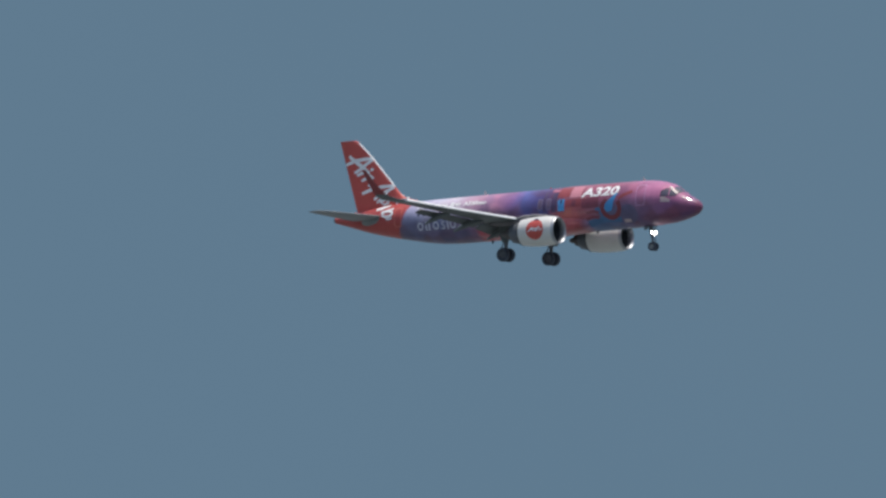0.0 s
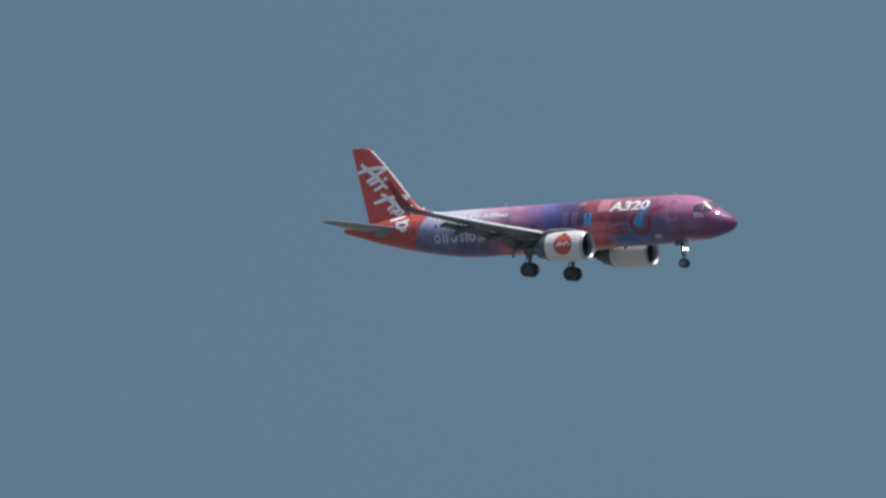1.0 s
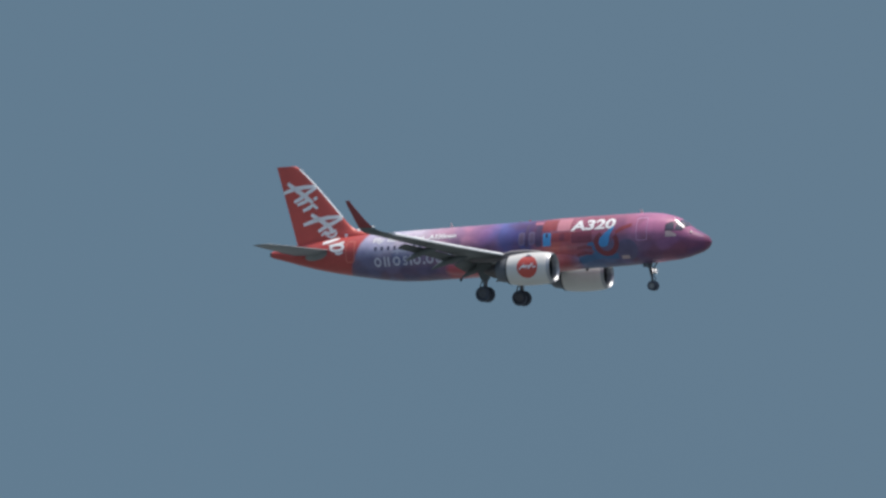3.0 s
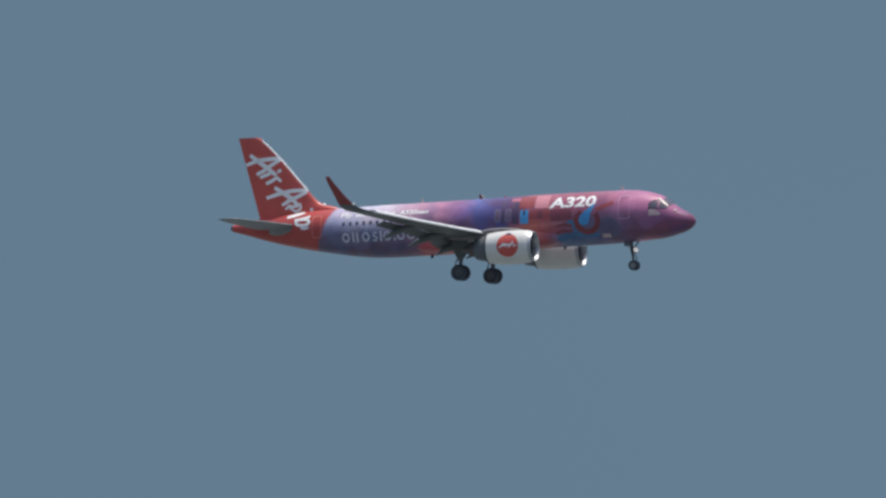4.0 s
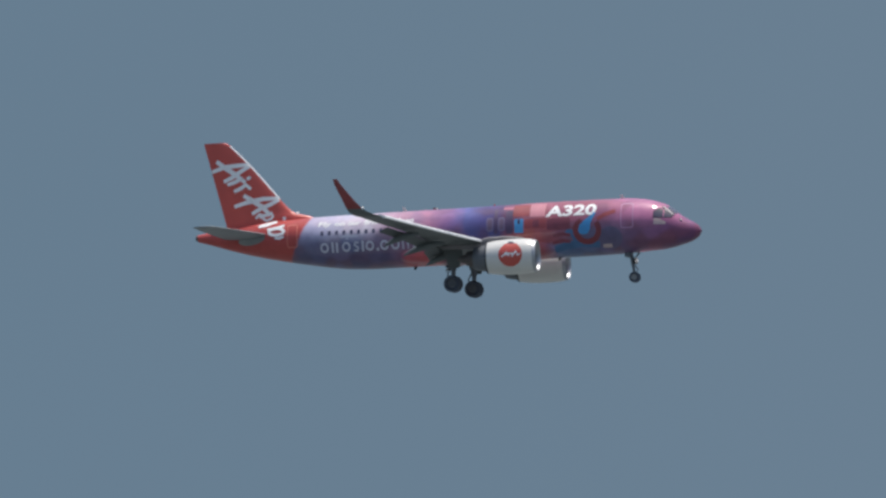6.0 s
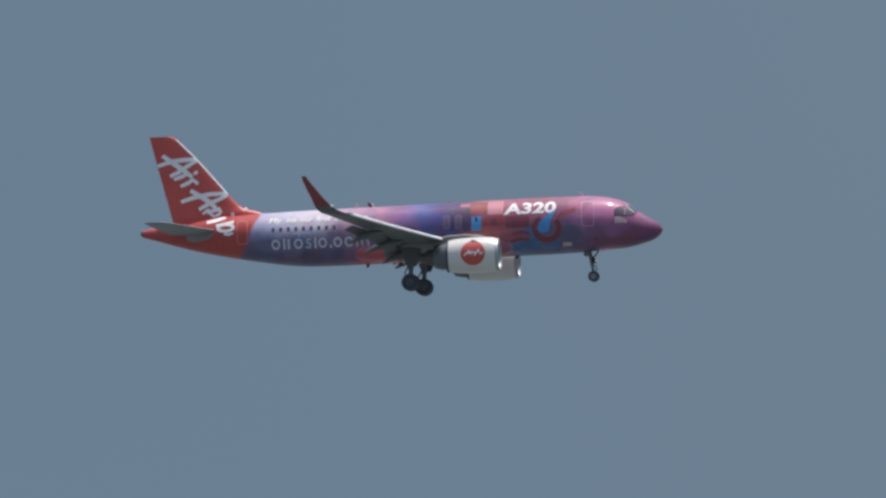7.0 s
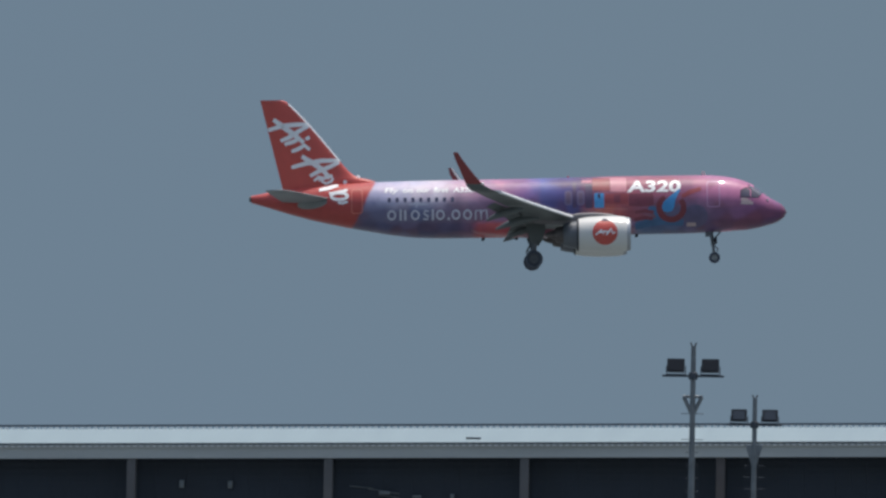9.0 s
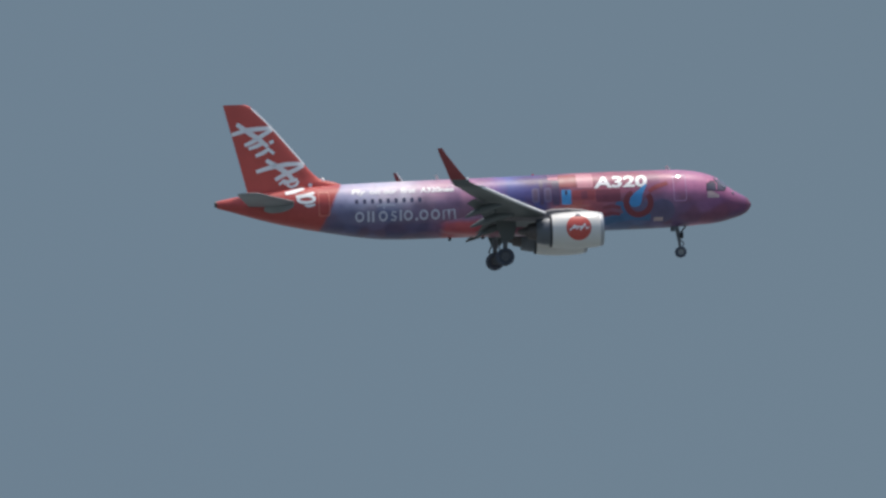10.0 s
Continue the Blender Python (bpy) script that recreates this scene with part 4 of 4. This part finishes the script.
for s in (-1, 1):
    bm = bmesh.new()
    rings = [[at(-5.62, s * w, z0), at(-5.62 + ln, s * w, z0), at(-5.62 + ln, s * (w + 0.04), z0), at(-5.62, s * (w + 0.04), z0)] for z0, w, ln in ((-1.7, 0.36, 0.5), (-1.95, 0.4, 0.46), (-2.12, 0.42, 0.3))]
    part("gear_door", loft(rings), GEAR, gear)
    bm = bmesh.new()
    lathe(bm, [(-0.08, 0.004), (-0.06, 0.12), (0.0, 0.225), (0.18, 0.225), (0.18, 0.208), (0.0, 0.2)], at(-5.0, s * 0.3, -2.42), "X", 20)
    lamp = part("lamp_housing", bm, HOUSING, gear)
    bm = bmesh.new()
    lathe(bm, [(0.0, 0.2), (0.01, 0.1), (0.012, 0.005)], at(-5.0, s * 0.3, -2.42), "X", 20)
    part("landing_light", bm, LANDING, lamp, "lit white landing light")

# ---- ground ----
bm = bmesh.new()
rings = [[Vector((40 + r * math.cos(a), -30 + r * math.sin(a), 0)) for a in [2 * math.pi * i / 96 for i in range(96)]] for r in (0.01, 60, 200, 500, 1100, 2200, 4900)]
ground = part("ground", loft(rings, False), GROUND, None, smooth=False)
tagged(ground, "flat dry airfield grass reaching the horizon", "ground", kind="structure")


# ---- hangar ----
hangar = new("hangar")
hangar.location = (-39.2, 500.0, 0.0)
hangar.rotation_euler = (0.0, 0.0, radians(-1.1))
tagged(hangar, "long low hangar with white arched metal roof and dark open bays", "building")
LX0, LX1 = -18.99, 18.96


def hz(x):
    return 0.0175 * x


def long_bar(name, mat, x0, x1, y0, y1, z0, z1, parent=hangar, label=""):
    rings = [[Vector((x, y0, z0 + hz(x))), Vector((x, y1, z0 + hz(x))), Vector((x, y1, z1 + hz(x))), Vector((x, y0, z1 + hz(x)))] for x in (x0, x1)]
    return part(name, loft(rings), mat, parent, label, smooth=False)


EAVE = 12.36
long_bar("fascia", FASCIA, LX0, LX1, -0.35, -0.2, EAVE - 0.55, EAVE - 0.06, label="plain grey metal fascia")
long_bar("gutter", RAIL, LX0 + 0.55, LX1 - 0.36, -0.46, -0.32, EAVE - 0.02, EAVE + 0.03)
long_bar("gutter", FASCIA, LX0 + 0.5, LX1 - 0.36, -0.40, -0.34, EAVE - 0.14, EAVE - 0.05)
for i in range(150):
    x = LX0 + 0.75 + i * 0.245
    long_bar("gutter_clip", SLAT, x, x + 0.13, -0.5, -0.41, EAVE - 0.11, EAVE - 0.06)


def roof_z(y):
    """Arch across the building: a long front slope, a step behind the ridge and a tight curve down at the back."""
    if y <= 4.9:
        return EAVE + 0.02 + 0.68 * (1 - ((4.9 - y) / 5.2) ** 1.6)
    k = min((y - 4.9) / 3.4, 1.0)
    return EAVE + 0.22 - 1.4 * (1 - math.sqrt(1 - k * k))


ys = np.concatenate([np.linspace(-0.3, 4.9, 14), 4.92 + 3.38 * np.sin(np.linspace(0.0, 1.56, 12))])
rings = [[Vector((x, y, roof_z(y) + hz(x))) for y in ys] + [Vector((x, y, roof_z(y) + hz(x) - 0.12)) for y in ys[::-1]] for x in np.linspace(LX0 + 0.4, LX1 - 0.3, 12)]
roof = part("roof", loft(rings), ROOFING, hangar, "white arched sheet metal roof")
for i in range(62):
    x = LX0 + 0.75 + i * 0.6
    rings = [[Vector((x + dx, y, roof_z(y) + hz(x) + dz)) for dx, dz in ((-0.02, 0.002), (-0.012, 0.006), (0.012, 0.006), (0.02, 0.002))] for y in ys[:14]]
    part("roof_seam", loft(rings), ROOFING, roof)
for x0, x1 in ((LX0 + 0.22, LX0 + 0.5), (LX1 - 0.33, LX1 - 0.05)):
    for run, mat, label in ((ys[:14], SLAT, "white verge flashing"), (ys[13:], RAIL, "dark verge flashing")):
        rings = [[Vector((x, y, roof_z(y) + hz(x) + 0.05)) for x in (x0, x1)] + [Vector((x, y, roof_z(y) + hz(x) - 0.3)) for x in (x1, x0)] for y in run]
        part("verge_trim", loft(rings), mat, hangar, label)
# ridge walkway rail
rings = [[Vector((x, 4.8 + dy, roof_z(4.8) + 0.12 + hz(x) + dz)) for dy, dz in ((-0.05, -0.035), (0.05, -0.035), (0.05, 0.035), (-0.05, 0.035))] for x in (LX0 + 0.95, LX1 - 0.45)]
part("ridge_rail", loft(rings), RAIL, hangar, "dark ridge rail")
for i in range(148):
    x = LX0 + 1.05 + i * 0.245
    bm = bmesh.new()
    box(bm, (x, 4.66, roof_z(4.8) + hz(x) - 0.02), (x + 0.11, 4.84, roof_z(4.8) + hz(x) + 0.06))
    part("rail_foot", bm, SLAT, hangar, smooth=False)

# front: pillars, dark recessed wall, end walls
for x in (-18.82, -11.22, -3.72, 3.72, 11.14, 18.56):
    bm = bmesh.new()
    w = 0.165 if x < 18 else 0.24
    box(bm, (x - w, -0.3, 0.0), (x + w, 0.1, EAVE - 0.53 + hz(x)), 0.02)
    mat, label = (CONCRETE, "grey concrete pillar") if -18 < x < 11 else (STAINED, "brown-stained concrete pillar") if x < 18 and x > 0 else (BROWN, "red-brown painted pillar")
    part("pillar", bm, mat, hangar, label)
BAYS = [(-18.62, -11.42), (-11.02, -3.92), (-3.52, 3.52), (3.92, 10.92), (11.32, 18.34)]
for x0, x1 in BAYS:
    n = 12
    for i in range(n):
        a, b = x0 + (x1 - x0) * i / n, x0 + (x1 - x0) * (i + 1) / n
        bm = bmesh.new()
        box(bm, (a + 0.002, 0.9 + 0.004 * (i % 2), 0.0), (b - 0.002, 1.0, EAVE - 0.3 + hz(a)))
        part("cladding_panel", bm, DARK_WALL, hangar, smooth=False)
    for k in range(9):
        z = 9.75 + 0.235 * k
        long_bar("cladding_rail", DARK_WALL, x0, x1, 0.84, 0.9, z, z + 0.06)
bm = bmesh.new()
box(bm, (1.42, 0.42, roof_z(0.5) - 0.01), (1.98, 0.56, roof_z(0.5) + 0.09), 0.01)
part("roof_vent", bm, RAIL, hangar, "small dark roof vent")
for x, wide in ((-9.4, 0.18), (-7.55, 0.18)):
    bm = bmesh.new()
    box(bm, (x - wide / 2, 0.7, 10.55), (x + wide / 2, 0.9, 10.85), 0.02)
    part("wall_box", bm, GALV, hangar, "small grey box on the bay wall")
for k, (x, z, w) in enumerate(((-3.0, 10.72, 0.9), (-2.3, 10.62, 0.7), (-1.7, 10.52, 0.6), (-1.9, 10.38, 0.8))):
    bm = bmesh.new()
    rod(bm, (x, 0.78, z), (x + w, 0.78, z - 0.07), 0.02, 0.02, 8)
    part("hanging_cable", bm, GALV, hangar)
for x, z, w, h in ((-1.67, 10.48, 0.42, 0.13), (-0.43, 10.36, 0.34, 0.1), (0.91, 10.38, 0.15, 0.2)):
    bm = bmesh.new()
    box(bm, (x - w / 2, 0.66, z - h / 2), (x + w / 2, 0.83, z + h / 2), 0.02)
    part("cable_box", bm, GALV, hangar, "small grey cable box")
for name, x0, x1 in (("end_wall", LX0 + 0.35, LX0 + 0.6), ("end_wall", LX1 - 0.3, LX1 - 0.03)):
    rings = [[Vector((x, y, 0)) for x in (x0, x1)] + [Vector((x, y, roof_z(y) + hz(x) - 0.14)) for x in (x1, x0)] for y in np.linspace(0.15, 8.2, 34)]
    part(name, loft(rings), END_WALL, hangar, "dark red-brown end wall")
long_bar("inner_wall", DARK_WALL, LX0 + 0.62, LX1 - 0.5, 1.02, 1.12, 0.0, EAVE - 0.1)
long_bar("soffit", FASCIA, LX0 + 0.3, LX1 - 0.25, -0.18, 1.0, EAVE - 0.24, EAVE - 0.18)
bm = bmesh.new()
box(bm, (LX0 + 0.4, 8.2, 0), (LX1 - 0.32, 8.28, EAVE - 1.3))
part("rear_wall", bm, DARK_WALL, hangar, smooth=False)
bm = bmesh.new()
box(bm, (LX0 + 0.62, 1.15, 0.1), (LX1 - 0.5, 8.1, 0.2))
part("slab", bm, CONCRETE, hangar, smooth=False)
# curved downpipe and short brackets at the free end
pipe = [(18.95, y, roof_z(y) + hz(18.95) + 0.02) for y in (5.2, 6.2, 7.0, 7.5, 7.9, 8.14, 8.26)] + [(18.95, 8.26, 0.0)]
bm = bmesh.new()
for a, b in zip(pipe, pipe[1:]):
    rod(bm, a, b, 0.09, 0.09, 12)
part("downpipe", bm, RAIL, hangar, "dark curved downpipe")
for x, y, z0, z1 in ((18.86, -0.2, 11.4, 12.2), (18.97, 5.0, 11.0, 11.75)):
    bm = bmesh.new()
    box(bm, (x, y, z0), (x + 0.11, y + 0.18, z1), 0.02)
    part("end_bracket", bm, FASCIA, hangar, "short grey bracket")


# ---- floodlight masts ----
def flood_mast(x, y, top, solid, glassy):
    mast = new("floodlight_mast")
    mast.location = (x, y, 0)
    tagged(mast, "tall grey steel mast with two dark floodlights" + (" and an open bracket" if not solid else " and a solid bracket"), "light mast", "floodlight masts by the hangar")
    bm = bmesh.new()
    rod(bm, (0, 0, 0), (0, 0, top - 1.2), 0.135, 0.085, 16)
    rod(bm, (0, 0, top - 1.2), (0, 0, top - 0.1), 0.085, 0.08, 16)
    part("pole", bm, GALV, mast)
    for s in (-1, 1):
        bm = bmesh.new()
        rod(bm, (s * 0.03, 0, top - 0.14), (s * 0.09, 0, top + 0.02), 0.035, 0.03, 8)
        part("finial_prong", bm, GALV, mast)
    zb = top - 1.07
    bm = bmesh.new()
    box(bm, (-1.0, -0.05, zb - 0.035), (1.0, 0.05, zb + 0.035), 0.008)
    part("crossarm", bm, RAIL, mast)
    bm = bmesh.new()
    lathe(bm, [(-0.12, 0.11), (-0.1, 0.15), (0.1, 0.15), (0.12, 0.11)], (0, 0, zb), "Z", 16)
    part("collar", bm, RAIL, mast)
    for s in (-1, 1):
        head = new("floodlight")
        head.parent = mast
        cx, cz = s * 0.56, zb + 0.32
        tilt = radians(14)
        bm = bmesh.new()
        rings = []
        for yy, w, h in ((-0.11, 0.285, 0.22), (0.02, 0.28, 0.215), (0.12, 0.2, 0.15), (0.14, 0.12, 0.1)):
            rings.append([Vector((cx + a * w, yy * math.cos(tilt) + b * h * math.sin(tilt), cz + b * h * math.cos(tilt) - yy * math.sin(tilt))) for a, b in ((-1, -0.9), (-0.9, -1), (0.9, -1), (1, -0.9), (1, 0.9), (0.9, 1), (-0.9, 1), (-1, 0.9))])
        part("housing", loft(rings), HOUSING, head)
        bm = bmesh.new()
        k = 0.72 if glassy else 0.8
        bm.faces.new([bm.verts.new((cx + a * 0.285 * k, -0.135 + b * 0.22 * k * math.sin(tilt), cz + 0.03 + b * 0.22 * k * math.cos(tilt))) for a, b in ((-1, -1), (1, -1), (1, 1), (-1, 1))])
        part("lamp_glass", bm, LAMP_GLASS if glassy else HOUSING, head)
        bm = bmesh.new()
        for e in (-1, 1):
            rod(bm, (cx + e * 0.31, 0, zb + 0.03), (cx + e * 0.31, 0, cz), 0.016, 0.016, 8)
        rod(bm, (cx - 0.31, 0, zb + 0.05), (cx + 0.31, 0, zb + 0.05), 0.016, 0.016, 8)
        part("yoke", bm, RAIL, head)
    z1, z0 = top - 1.74, top - 2.24
    bm = bmesh.new()
    if solid:
        z1, z0 = top - 1.8, top - 2.5
        rings = [[Vector((-0.3 * w, -0.05, z)), Vector((0.3 * w, -0.05, z)), Vector((0.3 * w, 0.05, z)), Vector((-0.3 * w, 0.05, z))] for z, w in ((z1, 1.0), (z1 - 0.1, 0.95), (z0, 0.35))]
        loft(rings, True, bm)
    else:
        rod(bm, (-0.32, 0, z1), (0.32, 0, z1), 0.045, 0.045, 10)
        for s in (-1, 1):
            rod(bm, (s * 0.29, 0, z1), (s * 0.06, 0, z0), 0.065, 0.065, 10)
    part("bracket", bm, GALV, mast)
    for k in range(14):
        z = z0 - 0.05 - k * 0.42
        bm = bmesh.new()
        w = 0.36 if k in (0, 1, 2) else 0.2
        rod(bm, (-w, 0, z), (w, 0, z), 0.011, 0.011, 8)
        part("climbing_rung", bm, RAIL, mast)
    bm = bmesh.new()
    box(bm, (-0.4, -0.4, 0), (0.4, 0.4, 0.12), 0.02)
    part("footing", bm, CONCRETE, mast)
    return mast


flood_mast(-25.1, 430.0, 14.26, False, False)
flood_mast(-25.76, 480.0, 13.86, True, True)

# ---- slim post with a dark lantern ----
post = new("lantern_post")
post.location = (-69.45, 430.0, 0)
tagged(post, "slim pale post with dark cylindrical lantern on a bracket", "lamp post")
PZ = 11.58
bm = bmesh.new()
rod(bm, (-0.26, 0, 0), (-0.22, 0, PZ - 0.5), 0.02, 0.012, 10)
part("pole", bm, GALV, post)
bm = bmesh.new()
arm = [(-0.22, 0, PZ - 0.5), (-0.26, 0, PZ - 0.3), (-0.2, 0, PZ - 0.12), (-0.05, 0, PZ - 0.06)]
for a, b in zip(arm, arm[1:]):
    rod(bm, a, b, 0.05, 0.045, 10)
part("curved_arm", bm, FASCIA, post)
bm = bmesh.new()
lathe(bm, [(-0.09, 0.05), (-0.03, 0.21), (0.0, 0.23), (0.02, 0.22), (0.03, 0.02)], (0, 0, PZ), "Z", 20)
part("base_plate", bm, SLAT, post, "pale round plate")
bm = bmesh.new()
lathe(bm, [(0.02, 0.125), (0.06, 0.142), (0.36, 0.142), (0.42, 0.115), (0.46, 0.05), (0.47, 0.005)], (0.06, 0, PZ), "Z", 20)
part("lantern", bm, HOUSING, post, "dark cylindrical lantern")
bm = bmesh.new()
rod(bm, (-0.26, 0, PZ - 0.3), (-0.2, 0, PZ - 0.5), 0.075, 0.03, 10)
part("joint", bm, RAIL, post)

# seconds, place in metres, then roll, pitch and yaw of the aircraft in degrees
FLIGHT = [
    (0.0, -695.82, 932.05, 64.941, -0.51, -1.63, 5.39), (0.2, -681.83, 932.05, 64.339, -0.46, -1.63, 5.28), (0.5, -660.83, 932.05, 63.436, -0.36, -1.63, 5.17), (0.7, -646.79, 932.05, 62.835, -0.23, -1.63, 5.21),
    (1.0, -625.74, 932.05, 61.933, -0.05, -1.63, 5.28), (1.2, -611.8, 932.05, 61.333, -0.05, -1.63, 5.19), (1.5, -590.9, 932.05, 60.433, -0.09, -1.63, 5.02), (1.7, -576.88, 932.05, 59.836, 0.02, -1.63, 5.05),
    (2.0, -555.81, 932.05, 58.943, 0.08, -1.63, 5.15), (2.2, -541.8, 932.05, 58.348, -0.2, -1.63, 5.14), (2.4, -527.81, 932.05, 57.753, -0.34, -1.63, 5.16), (2.6, -513.84, 932.05, 57.157, -0.35, -1.63, 5.2),
    (2.8, -499.89, 932.05, 56.561, -0.27, -1.63, 5.23), (3.0, -485.92, 932.05, 55.964, -0.12, -1.63, 5.24), (3.15, -475.44, 932.05, 55.515, 0.01, -1.63, 5.22), (3.3, -464.93, 932.05, 55.065, 0.13, -1.63, 5.16),
    (3.5, -450.91, 932.05, 54.463, 0.3, -1.63, 5.03), (3.7, -436.89, 932.05, 53.862, 0.43, -1.63, 5.01), (4.0, -415.88, 932.05, 52.961, 0.55, -1.63, 5.05), (4.2, -401.91, 932.05, 52.361, 0.59, -1.63, 4.98),
    (4.5, -380.94, 932.05, 51.462, 0.54, -1.63, 4.86), (4.7, -366.81, 932.05, 50.861, 0.41, -1.63, 4.82), (5.0, -345.64, 932.05, 49.962, 0.11, -1.63, 4.78), (5.2, -331.76, 932.05, 49.366, -0.18, -1.63, 4.68),
    (5.5, -310.99, 932.05, 48.475, -0.56, -1.63, 4.63), (5.7, -296.99, 932.05, 47.881, -0.59, -1.63, 4.85), (5.9, -282.99, 932.05, 47.286, -0.66, -1.63, 5.0), (6.1, -269.01, 932.05, 46.69, -0.78, -1.63, 5.08),
    (6.3, -255.03, 932.05, 46.092, -0.88, -1.63, 5.1), (6.5, -241.02, 932.05, 45.493, -0.92, -1.63, 5.11), (6.65, -230.48, 932.05, 45.043, -0.87, -1.63, 5.13), (6.8, -219.9, 932.05, 44.592, -0.72, -1.63, 5.16),
    (7.0, -205.76, 932.05, 43.99, -0.4, -1.63, 5.22), (7.2, -191.96, 932.05, 43.31, 0.12, -1.63, 5.2), (7.5, -171.27, 932.05, 42.251, 0.9, -1.63, 5.11), (7.7, -156.78, 932.05, 41.598, 1.12, -1.63, 5.09),
    (8.0, -135.04, 932.05, 40.695, 1.26, -1.63, 5.06), (8.1, -128.2, 932.05, 40.435, 1.33, -1.63, 5.05), (8.2, -121.55, 932.05, 40.193, 1.36, -1.63, 5.04), (8.3, -114.96, 932.05, 39.961, 1.36, -1.63, 5.03),
    (8.4, -108.31, 932.05, 39.732, 1.36, -1.63, 5.02), (8.5, -101.47, 932.05, 39.502, 1.36, -1.63, 5.01), (8.6, -93.11, 932.05, 39.266, 1.29, -1.63, 4.99), (8.7, -87.52, 932.05, 39.026, 1.14, -1.63, 4.97),
    (8.8, -79.04, 932.05, 38.784, 0.97, -1.63, 4.95), (8.9, -73.37, 932.05, 38.535, 0.81, -1.63, 4.93), (9.0, -65.15, 932.05, 38.272, 0.66, -1.63, 4.92), (9.1, -59.45, 932.05, 37.991, 0.52, -1.63, 4.91),
    (9.2, -51.06, 932.05, 37.696, 0.39, -1.63, 4.91), (9.3, -45.51, 932.05, 37.392, 0.26, -1.63, 4.91), (9.4, -37.11, 932.05, 37.079, 0.14, -1.63, 4.92), (9.5, -31.37, 932.05, 36.755, 0.02, -1.63, 4.94),
    (9.6, -23.05, 932.05, 36.42, -0.09, -1.63, 4.98), (9.7, -17.27, 932.05, 36.075, -0.2, -1.63, 5.03), (9.8, -10.13, 932.05, 35.725, -0.31, -1.63, 5.09), (9.9, -2.97, 932.05, 35.37, -0.42, -1.63, 5.14),
    (10.0, 4.2, 932.05, 35.014, -0.53, -1.63, 5.2),
]


def motions():
    walk(plane, [(t, pose(x, y, z, roll, pitch, yaw)) for t, x, y, z, roll, pitch, yaw in FLIGHT])


motions()
